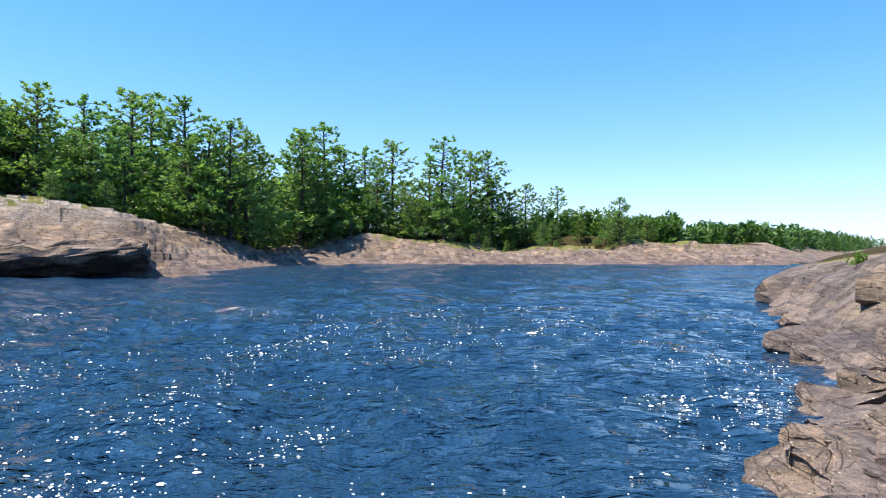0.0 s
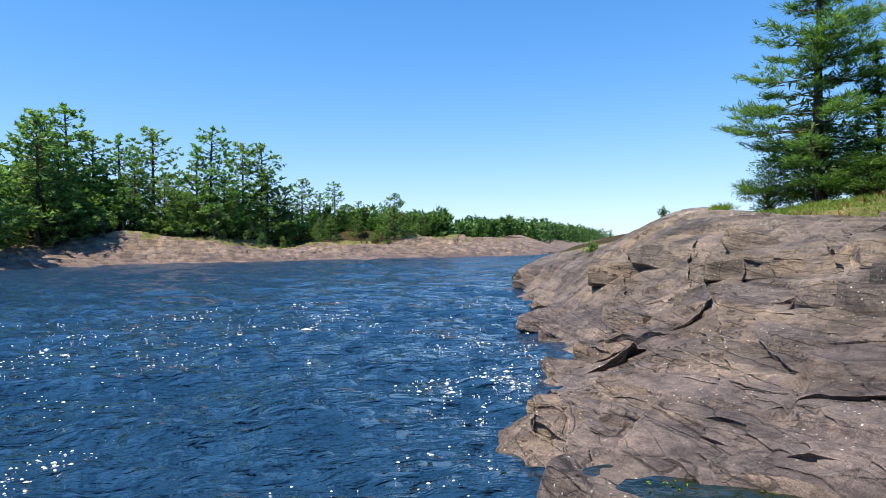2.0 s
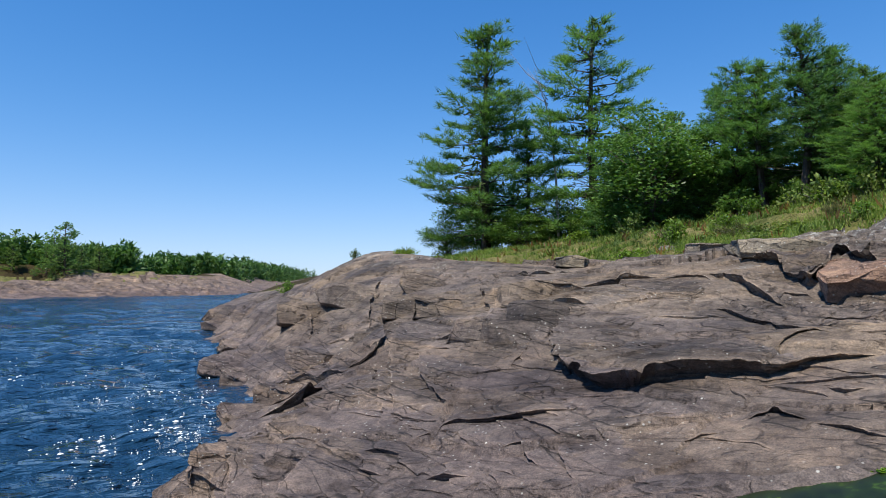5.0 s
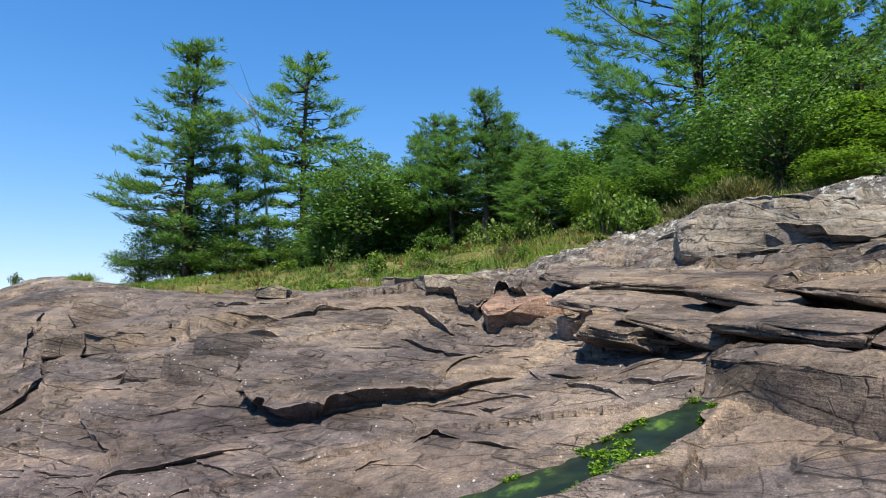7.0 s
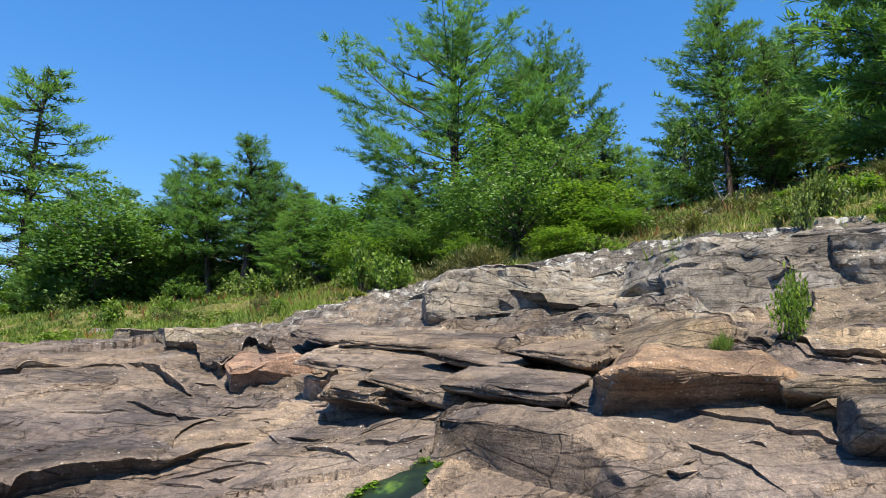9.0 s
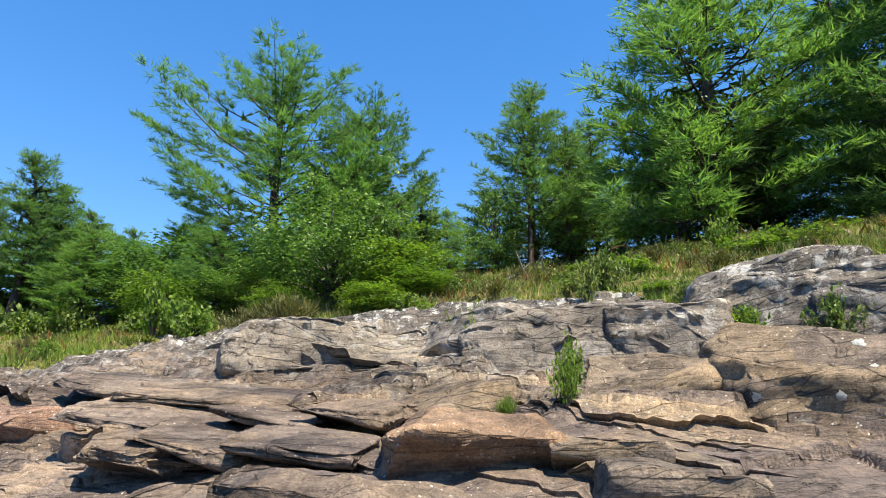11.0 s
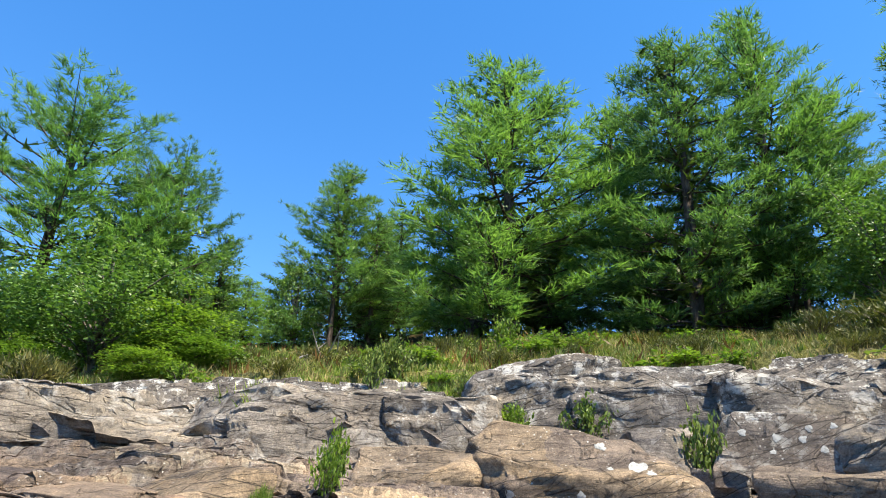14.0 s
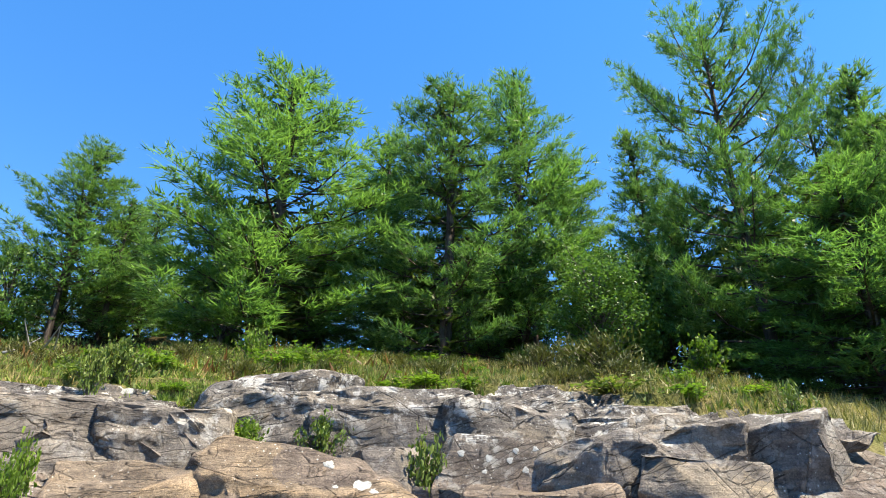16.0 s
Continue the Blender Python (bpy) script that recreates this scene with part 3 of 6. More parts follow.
# a wet gully that drains the slope: x, y, height, half width
GULLY = [(5.55, -0.28, 1.44, 0.10), (5.30, -0.10, 1.35, 0.20), (4.95, 0.14, 1.22, 0.24), (4.55, 0.50, 1.08, 0.26), (4.15, 0.95, 0.93, 0.28), (3.75, 1.45, 0.78, 0.24), (3.45, 2.0, 0.64, 0.12)]


def basin(x, y, key, grow=1.0):
    cx, cy, a, b, turn, level = POOLS[key]
    c, s = math.cos(radians(turn)), math.sin(radians(turn))
    u, v = ((x - cx) * c + (y - cy) * s) / (a * grow), (-(x - cx) * s + (y - cy) * c) / (b * grow)
    return np.hypot(u, v) + 0.28 * fbm(x * 1.6, y * 1.6, seed=51, octaves=3)


def gully(x, y):
    """Distance from the gully's middle in half widths, and the height of its water."""
    best, level = np.full(x.shape, 1e9), np.zeros(x.shape)
    for (ax, ay, az, aw), (bx, by, bz, bw) in zip(GULLY, GULLY[1:]):
        dx, dy = bx - ax, by - ay
        t = np.clip(((x - ax) * dx + (y - ay) * dy) / (dx * dx + dy * dy), 0, 1)
        q = np.hypot(x - ax - t * dx, y - ay - t * dy) / (aw + t * (bw - aw))
        level = np.where(q < best, az + t * (bz - az), level)
        best = np.minimum(best, q)
    return best + 0.55 * fbm(x * 2.8, y * 2.8, seed=53, octaves=3), level


def land(x, y):
    x, y = np.asarray(x, float), np.asarray(y, float)
    zn, d = smooth_near(x, y)
    near = np.hypot(x - 6, y - 2) < 45
    if near.any():
        zn[near] += ledges(x[near], y[near], zn[near], d[near])
        for key, p in POOLS.items():
            q = basin(x[near], y[near], key)
            w = smooth(1.75, 1.4, q)
            zn[near] = zn[near] * (1 - w) + w * (p[5] + 0.16 * (q - 1.0))
        q, level = gully(x[near], y[near])
        w = smooth(1.7, 1.25, q)
        zn[near] = zn[near] * (1 - w) + w * (level - 0.05 + 0.06 * q * q)
    zf, df = far_bank(x, y)
    return np.maximum(zn, zf), d, df


def land_z(x, y):
    return float(land(np.array([x]), np.array([y]))[0][0])


xs = stations(-6, 20, 0.4, -900, 900, 1.11)
ys = stations(-18, 28, 0.4, -900, 1400, 1.105)
gx, gy = (q.ravel() for q in np.meshgrid(xs, ys, indexing="ij"))
gz, gd, gf = land(gx, gy)
faces = sheet_faces(len(xs), len(ys))
fx, fy, fz = gx[faces].mean(1), gy[faces].mean(1), gz[faces].mean(1)
fd, ff = gd[faces].mean(1), gf[faces].mean(1)


def meadow_edge(x, y):
    """Above nought where soil and plants cover the rock of the near bank."""
    north = (x - (13.0 + 0.15 * y)) * smooth(1, 4, y)
    south = ((x * 0.78 - y * 0.63) - 11.6) * smooth(4, 1, y)
    south = np.maximum(south, np.where(x < 8, (-y - 11.3) + 0.22 * (x - 3), -9))
    return north + south + 0.9 * fbm(x * 0.5, y * 0.5, seed=61, octaves=3)


fm = meadow_edge(fx, fy)
kind = np.zeros(len(faces), int)
kind[(fd > 3) & (fm > 0)] = 1
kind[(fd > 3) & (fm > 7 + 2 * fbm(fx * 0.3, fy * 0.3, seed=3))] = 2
kind[ff > 0] = 3
kind[ff > 15 + 4 * fbm(fx * 0.1, fy * 0.1, seed=7)[0]] = 2
kind[(fd < -0.4) & (ff < -2)] = 4
# the far bank's rock is drawn finer in a shell of its own, and the coarse sheet sinks below it
angle, reach = np.degrees(np.arctan2(gx, gy)), np.hypot(gx, gy)
nx_, ny_ = gx - 0.4, gy + 0.5
near_r, near_a = np.hypot(nx_, ny_), np.degrees(np.arctan2(nx_, ny_))
# so does the near bank's
gz -= 1.3 * smooth(2.9, 3.6, near_r) * smooth(31.5, 29.5, near_r) * smooth(3, 6, near_a) * smooth(171, 168, near_a)
gz -= 1.6 * smooth(-49, -47, angle) * smooth(22.5, 20.5, angle) * smooth(34, 38, reach) * smooth(128, 122, reach) * (gf > -6)
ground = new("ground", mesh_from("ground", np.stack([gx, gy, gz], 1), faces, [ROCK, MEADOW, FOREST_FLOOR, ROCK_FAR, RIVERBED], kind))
tagged(ground, "fractured brown gneiss river bank rising to a grassy slope", "ground", kind="structure")

near_fan, near_reach = np.radians(np.arange(3.0, 171.0, 0.27)), np.concatenate([2.8 * (4.0 / 2.8) ** np.linspace(0, 1, 24)[:-1], 4.0 * (12.5 / 4.0) ** np.linspace(0, 1, 240)[:-1], 12.5 * (32 / 12.5) ** np.linspace(0, 1, 85)])
na, nr = (q.ravel() for q in np.meshgrid(near_fan, near_reach, indexing="ij"))
nx_, ny_ = 0.4 + nr * np.sin(na), -0.5 + nr * np.cos(na)
nz_, nd_, _ = land(nx_, ny_)
slope_faces = sheet_faces(len(near_fan), len(near_reach))[:, ::-1]
sx_, sy_, sd_ = nx_[slope_faces].mean(1), ny_[slope_faces].mean(1), nd_[slope_faces].mean(1)
sm_ = meadow_edge(sx_, sy_)
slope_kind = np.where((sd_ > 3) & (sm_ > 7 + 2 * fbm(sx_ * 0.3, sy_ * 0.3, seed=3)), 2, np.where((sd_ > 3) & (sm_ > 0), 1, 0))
wet = sd_ > -1.6
tagged(new("ground_near_bank", mesh_from("ground_near_bank", np.stack([nx_, ny_, nz_], 1), slope_faces[wet], [ROCK, MEADOW, FOREST_FLOOR], slope_kind[wet], sharp=30)), "fractured brown gneiss slope of sheets and undercut ledges", "ground", kind="structure")

fan, far_r = np.radians(np.arange(-49.5, 23, 0.16)), 33 * (131 / 33) ** np.linspace(0, 1, 150)
fa, fr = (q.ravel() for q in np.meshgrid(fan, far_r, indexing="ij"))
hx, hy = fr * np.sin(fa), fr * np.cos(fa)
hz, hd = far_bank(hx, hy)
bank_faces = sheet_faces(len(fan), len(far_r))[:, ::-1]
bank_d = hd[bank_faces].mean(1) + 4 * fbm(hx, hy, seed=7)[bank_faces[:, 0]] * 0.6
bank_faces, bank_d = bank_faces[bank_d > -4], bank_d[bank_d > -4]
tagged(new("ground_far_bank", mesh_from("ground_far_bank", np.stack([hx, hy, hz], 1), bank_faces, [ROCK_FAR, FOREST_FLOOR, MEADOW], np.where(bank_d > 18, 1, np.where(bank_d > 13, 2, 0)), sharp=35)), "pale layered gneiss shore across the river", "ground", kind="structure")

# ---- broken edges of the bedrock ----
EDGE_ROCK = {"R": ROCK, "D": ROCK_DARK, "T": ROCK_TAN, "G": ROCK_GREY}


def broken(along, seed, length, depth):
    """An angular, notched offset along an edge: straight pieces between random corners, some of them jumps."""
    rng = np.random.default_rng(seed)
    at, value = [-0.5], [0.0]
    while at[-1] < along[-1] + 0.5:
        at.append(at[-1] + length * rng.uniform(0.3, 1.6))
        value.append(depth * rng.normal())
        if rng.random() < 0.4:
            at.append(at[-1] + 0.012)
            value.append(depth * rng.normal())
    return np.interp(along, at, value)


def bank_height(x, y):
    """The height of the near bank's sheet at each place, between its corners."""
    dx, dy = x - 0.4, y + 0.5
    u = np.interp(np.arctan2(dx, dy), near_fan, np.arange(len(near_fan)))
    v = np.interp(np.hypot(dx, dy), near_reach, np.arange(len(near_reach)))
    i, j = np.minimum(u.astype(int), len(near_fan) - 2), np.minimum(v.astype(int), len(near_reach) - 2)
    u, v, grid = u - i, v - j, nz_.reshape(len(near_fan), len(near_reach))
    return (grid[i, j] * (1 - v) + grid[i, j + 1] * v) * (1 - u) + (grid[i + 1, j] * (1 - v) + grid[i + 1, j + 1] * v) * u


def ledge(label, seed, throw, run, over, rock_kind, *line):
    """One sheet of gneiss: a broken front of the height throw over the line of its foot, hanging over by the share over, and a back that fades into the slope after run metres. Uphill is on the left along the line."""
    pts = np.array(line, float)
    seg = np.hypot(*np.diff(pts, axis=0).T)
    far_off = np.hypot(pts[:, 0] - 0.4, pts[:, 1] + 0.5).mean()
    step = max(0.018, 0.0045 * far_off)
    total = seg.sum()
    along = np.linspace(-0.12, total + 0.12, max(8, int(total / step)))
    cum = np.concatenate([[0], np.cumsum(seg)])
    px, py = np.interp(along, cum, pts[:, 0]), np.interp(along, cum, pts[:, 1])
    d0, d1 = (pts[1] - pts[0]) / seg[0], (pts[-1] - pts[-2]) / seg[-1]
    lo, hi = np.minimum(along, 0), np.maximum(along - total, 0)
    px, py = px + lo * d0[0] + hi * d1[0], py + lo * d0[1] + hi * d1[1]
    tx, ty = np.gradient(px, along), np.gradient(py, along)
    width = max(3, int(0.28 / (along[1] - along[0])) | 1)
    pad = lambda q: np.convolve(np.pad(q, width // 2, mode="edge"), np.ones(width) / width, "valid")
    n = unit(np.stack([-pad(ty), pad(tx)], 1))
    mean = unit(n.mean(0))
    size = min(1.0, throw / 0.16)
    notch = broken(along, seed * 7 + 1, 0.16 + 0.5 * throw, 0.012 + 0.07 * throw)
    run_in = min(0.5 * total, 0.25 + 3.2 * throw) if label else 0.22 * total
    taper = np.clip((along + 0.12) / (run_in + 0.12), 0, 1) ** 0.8 * np.clip((total + 0.12 - along) / (run_in + 0.12), 0, 1) ** 0.8
    tall = throw * taper * (0.92 + 0.12 * broken(along, seed * 7 + 2, 0.45, 1.0).clip(-1.4, 1.4))
    layers = 2 if throw < 0.09 else 3 if throw < 0.2 else 5
    rng = np.random.default_rng(seed)
    cuts = np.sort(rng.uniform(0.2, 0.95, layers - 1))[::-1]
    rows = []
    back = over * throw * taper
    # the top, from the slope behind to the brow
    q = np.concatenate([np.linspace(1, 0.25, 12), np.linspace(0.25, 0.05, 9)[1:], np.linspace(0.05, 0.0, 4)[1:]]) if label else np.array([1, 0.7, 0.45, 0.25, 0.12, 0.05, 0.0])
    for f in q:
        rows.append((f * run + 0.012 * size, "top", f))
    rows.append((0.0, 1.0 - 0.010 / throw * size, None))
    # the front, sheet by sheet down to the cavity
    edges = [0.99 - 0.010 / throw, *cuts, 0.02]
    for k in range(layers):
        shift = broken(along, seed * 7 + 11 + k, 0.18 + 0.3 * throw, 0.05 * throw + 0.004) + (0 if k == 0 else rng.uniform(-0.05, 0.14) * throw)
        for h in (edges[k], edges[k + 1] + 0.012):
            rows.append((shift * (k > 0) + back * (1 - h) * (0.75 + 0.3 * k / layers), h, None))
    rows.append((back * 1.1 + 0.10 * throw, -0.05, None))
    rows.append((back * 1.1 + 0.35 * throw + 0.05, -0.45, None))
    verts = []
    for off, h, f in rows:
        off = np.broadcast_to(np.asarray(off, float), along.shape)
        w = np.clip(off / max(run, 0.3), 0, 1)[:, None]
        nn = unit(n * (1 - w) + mean * w)
        dist = off + notch * (1 - w[:, 0])
        x, y = px + nn[:, 0] * dist, py + nn[:, 1] * dist
        z = bank_height(x, y)
        if h == "top":
            chip = 0.010 * fbm(x * 3.1, y * 3.1, seed=seed, octaves=4) * min(1.0, 8 * f) * taper
            z = z + tall * (1 - f) - 0.05 * f ** 2 - 0.03 * (1 - taper) + chip
        else:
            foot = bank_height(px, py)
            z = foot + tall * h - 0.03 * (1 - taper)
        verts.append(np.stack([x, y, z], 1))
    # the brow takes its height from the sheet behind it
    top_row = sum(1 for r in rows if r[1] == "top") - 1
    lift = verts[top_row][:, 2] - verts[top_row + 1][:, 2] - 0.010 * size
    for k in range(top_row + 1, len(rows)):
        verts[k][:, 2] += lift * np.clip(rows[k][1], 0, 1)
    v = np.stack(verts, 1).reshape(-1, 3)
    v = v + 0.006 * np.stack([value_noise(v[:, 0] * 9, v[:, 1] * 9, v[:, 2] * 9, seed=seed + k) for k in range(3)], 1) * (0.4 + size)
    if not label:
        return v, sheet_faces(len(along), len(rows))[:, ::-1]
    ob = new("rock_ledge", mesh_from("rock_ledge", v, sheet_faces(len(along), len(rows))[:, ::-1], [EDGE_ROCK[rock_kind]], sharp=38))
    return tagged(ob, label, "rock ledge", label.split(" ")[0] + " rock ledges")


LABEL = "brown gneiss sheet ending in a dark broken edge"
ledge(LABEL, 1, 0.22, 1.9, 1.0, "R", (7.83, 5.66), (6.92, 5.26), (6.32, 4.88), (5.90, 4.42), (5.56, 3.67), (5.59, 3.29), (5.83, 3.11), (6.04, 2.68), (6.16, 2.17), (6.45, 1.94), (6.75, 1.60))
ledge(LABEL, 2, 0.05, 0.8, 0.8, "R", (6.65, 4.14), (6.80, 3.88), (6.86, 3.39), (6.54, 3.01))
ledge(LABEL, 3, 0.045, 0.6, 0.8, "R", (7.27, 5.21), (7.25, 4.53), (7.40, 4.01), (7.23, 3.73))
ledge(LABEL, 4, 0.06, 0.7, 0.8, "R", (8.40, 3.83), (7.77, 3.15), (7.58, 2.70), (7.18, 2.20), (6.80, 1.78))
ledge(LABEL, 5, 0.05, 0.5, 0.7, "R", (5.81, 5.12), (6.41, 5.34), (7.05, 5.79), (7.46, 5.78))
ledge(LABEL, 6, 0.07, 1.2, 0.9, "R", (4.11, 4.70), (4.49, 4.43), (4.75, 4.04), (5.04, 3.75), (5.31, 3.55))
ledge(LABEL, 7, 0.07, 0.6, 1.0, "R", (5.29, 2.07), (5.47, 1.95), (5.32, 1.64))
ledge(LABEL, 8, 0.05, 0.7, 0.8, "R", (5.27, 1.63), (5.07, 1.27), (4.95, 0.95))
ledge(LABEL, 9, 0.06, 0.5, 1.0, "R", (4.12, 3.60), (4.30, 3.48), (4.06, 3.06))
ledge(LABEL, 10, 0.04, 0.5, 0.8, "R", (4.80, 2.28), (4.98, 2.15))
ledge(LABEL, 11, 0.05, 0.4, 1.0, "R", (5.98, 1.79), (5.79, 1.55), (5.95, 1.49))
ledge(LABEL, 12, 0.05, 0.4, 1.0, "R", (6.33, 0.97), (6.12, 0.75))
ledge(LABEL, 13, 0.04, 0.5, 0.8, "R", (6.86, 1.45), (6.38, 0.89), (6.26, 0.56))
ledge(LABEL, 14, 0.05, 0.4, 1.0, "R", (6.43, 0.96), (6.15, 0.78), (6.28, 0.74))
ledge(LABEL, 15, 0.04, 0.5, 0.8, "R", (6.32, 0.50), (6.10, 0.21))
ledge(LABEL, 16, 0.05, 0.4, 1.0, "R", (6.02, 1.76), (5.82, 1.53), (5.92, 1.45))
ledge(LABEL, 17, 0.035, 0.5, 0.7, "R", (7.18, 1.72), (6.81, 1.47), (6.46, 1.25))
LABEL = "brown gneiss edge on the rounded dome"
ledge(LABEL, 18, 0.217, 1.12, 0.6, "R", (3.97, 7.87), (4.26, 7.76), (4.47, 7.54), (5.01, 8.02))
ledge(LABEL, 19, 0.124, 0.88, 0.54, "R", (5.10, 9.85), (5.32, 9.23), (5.37, 7.99))
ledge(LABEL, 20, 0.155, 0.88, 0.3, "R", (7.19, 9.06), (6.19, 7.92), (5.36, 7.65))
ledge(LABEL, 21, 0.078, 0.5, 0.48, "R", (6.38, 8.30), (5.57, 7.18), (4.64, 5.71))
ledge(LABEL, 22, 0.078, 0.5, 0.48, "R", (5.64, 6.53), (5.06, 5.48), (4.66, 4.71))
ledge(LABEL, 23, 0.139, 1.0, 0.42, "R", (6.31, 7.27), (6.48, 6.69), (6.59, 6.25), (6.65, 5.55))
ledge(LABEL, 24, 0.124, 0.75, 0.48, "R", (7.40, 8.79), (7.84, 8.88), (7.98, 8.30))
ledge(LABEL, 25, 0.093, 0.62, 0.54, "R", (9.36, 8.76), (7.96, 7.52), (7.27, 6.71))
ledge(LABEL, 26, 0.093, 0.62, 0.48, "R", (8.56, 8.52), (7.71, 7.45), (7.20, 6.83))
ledge(LABEL, 27, 0.139, 1.25, 0.48, "R", (8.94, 6.56), (9.25, 5.94), (9.57, 5.35))
ledge(LABEL, 28, 0.139, 1.25, 0.48, "D", (7.64, 6.50), (7.83, 5.77), (7.77, 5.05))
ledge(LABEL, 29, 0.186, 1.25, 0.54, "R", (9.59, 4.55), (9.12, 3.78), (8.61, 3.04))
ledge(LABEL, 30, 0.109, 1.0, 0.48, "R", (9.65, 9.05), (9.83, 7.99), (10.45, 7.63))
ledge(LABEL, 31, 0.124, 0.62, 0.36, "R", (6.93, 9.83), (8.04, 11.40), (9.04, 12.54))
ledge(LABEL, 32, 0.139, 0.88, 0.42, "R", (6.76, 11.72), (7.70, 13.45), (9.18, 15.49))
ledge(LABEL, 33, 0.093, 0.62, 0.6, "R", (3.59, 5.03), (3.75, 4.90), (3.81, 4.49))
ledge(LABEL, 34, 0.078, 0.62, 0.6, "R", (3.40, 4.85), (3.58, 4.43))
ledge(LABEL, 35, 0.093, 0.75, 0.6, "R", (4.56, 9.30), (4.76, 8.78), (5.43, 8.87))
ledge(LABEL, 36, 0.217, 0.75, 0.24, "R", (3.88, 5.90), (3.26, 5.20), (2.68, 4.68), (2.29, 4.42))
ledge(LABEL, 37, 0.186, 0.75, 0.48, "R", (3.51, 8.09), (2.68, 5.62), (2.40, 5.06))
ledge(LABEL, 38, 0.093, 0.62, 0.6, "R", (3.66, 3.86), (3.67, 3.69), (3.79, 3.61))
ledge(LABEL, 39, 0.155, 0.75, 0.36, "R", (5.36, 8.08), (5.62, 7.88), (6.17, 8.14), (7.07, 9.61))
ledge(LABEL, 40, 0.078, 0.62, 0.48, "R", (6.16, 7.99), (5.17, 6.61), (4.48, 5.55))
ledge(LABEL, 41, 0.078, 0.62, 0.48, "R", (6.10, 7.32), (5.31, 6.04), (4.77, 4.94))
LABEL = "tilted brown rock sheet with a black undercut"
ledge(LABEL, 42, 0.40, 1.3, 1.3, "R", (8.42, 1.54), (7.69, 1.17), (6.91, 0.77), (6.71, 0.47), (6.68, 0.14), (6.38, -0.46))
ledge(LABEL, 43, 0.15, 0.8, 1.2, "R", (8.14, 0.44), (7.49, 0.08), (7.10, -0.27), (6.79, -0.48))
ledge(LABEL, 44, 0.13, 0.8, 1.1, "R", (9.17, 1.35), (8.68, 0.87), (8.33, 0.53), (7.94, 0.27))
ledge(LABEL, 45, 0.17, 0.9, 1.0, "R", (6.48, -0.46), (6.44, -0.81), (6.10, -1.08), (5.87, -1.28), (5.54, -1.50))
ledge(LABEL, 46, 0.1, 0.7, 1.1, "R", (7.63, -0.49), (7.23, -0.68), (7.01, -0.87))
ledge(LABEL, 47, 0.11, 0.8, 0.9, "R", (7.69, -1.22), (7.05, -1.41), (6.78, -1.59), (6.64, -1.84))
ledge(LABEL, 48, 0.26, 0.9, 1.0, "R", (11.15, 4.66), (9.75, 3.61), (8.98, 2.94), (9.15, 2.86), (10.40, 3.06), (9.99, 2.56), (8.96, 1.87))
ledge(LABEL, 49, 0.09, 1.0, 0.9, "R", (9.74, 1.48), (9.12, 0.57), (8.39, -0.08), (7.74, -0.56), (7.43, -0.71))
ledge(LABEL, 50, 0.07, 0.9, 0.8, "R", (8.56, -0.63), (7.87, -1.08), (7.31, -1.38))
ledge(LABEL, 51, 0.07, 0.8, 0.6, "R", (9.71, 1.02), (9.32, 0.60), (9.24, 0.32))
ledge(LABEL, 52, 0.06, 0.8, 0.8, "R", (8.75, 1.70), (8.32, 1.29), (8.17, 1.12))
ledge(LABEL, 53, 0.08, 0.8, 0.8, "R", (9.17, 3.70), (8.76, 3.15), (8.61, 2.67))
ledge(LABEL, 54, 0.06, 0.8, 0.8, "R", (9.41, 5.30), (9.53, 4.72), (9.29, 4.31))
ledge(LABEL, 55, 0.07, 0.8, 0.8, "R", (8.69, -0.71), (7.58, -1.14), (7.14, -1.45), (6.90, -1.66))
ledge(LABEL, 56, 0.06, 0.7, 0.8, "R", (8.85, 0.40), (8.25, -0.26), (7.82, -0.59))
LABEL = "thick brown rock step broken along joints"
ledge(LABEL, 58, 0.1, 0.7, 0.6, "R", (5.45, -0.33), (5.12, -0.15), (4.81, -0.21))
ledge(LABEL, 60, 0.04, 0.7, 0.8, "R", (4.62, -2.03), (4.51, -2.17), (4.38, -2.30))
ledge(LABEL, 61, 0.06, 0.5, 1.0, "R", (4.39, -1.62), (4.28, -1.63), (4.31, -1.71))
ledge(LABEL, 62, 0.17, 0.9, 1.0, "T", (4.84, -2.60), (4.63, -2.69), (4.49, -2.89))
ledge(LABEL, 63, 0.12, 1.0, 1.0, "T", (7.14, -2.90), (6.60, -3.05), (6.33, -3.22), (5.94, -3.40), (5.75, -3.81), (5.74, -4.56), (5.67, -5.27))
ledge(LABEL, 64, 0.06, 0.8, 0.8, "R", (6.10, -1.52), (5.54, -1.56), (5.17, -1.69))
ledge(LABEL, 65, 0.07, 0.8, 0.9, "T", (5.39, -3.63), (5.22, -4.04), (5.19, -4.51))
ledge(LABEL, 66, 0.05, 0.7, 0.8, "T", (5.14, -3.32), (4.75, -3.46), (4.55, -3.89))
LABEL = "grey lichened rock ledge below the meadow"
ledge(LABEL, 67, 0.325, 1.8, 0.8, "G", (11.85, 0.70), (10.72, -0.16), (10.02, -0.90), (9.44, -1.59), (8.86, -2.27))
ledge(LABEL, 68, 0.112, 1.2, 0.8, "G", (11.36, -0.28), (10.90, -0.88), (10.42, -1.42))
ledge(LABEL, 69, 0.163, 1.2, 0.9, "G", (9.57, -2.36), (9.07, -2.69), (8.65, -3.04), (8.66, -3.36))
ledge(LABEL, 70, 0.275, 1.6, 0.7, "G", (9.79, -2.69), (9.05, -3.14), (8.85, -3.72), (8.50, -4.08), (8.17, -4.78))
ledge(LABEL, 71, 0.425, 1.7, 0.7, "G", (8.61, -5.12), (7.82, -4.76), (7.60, -5.28), (7.45, -5.92))
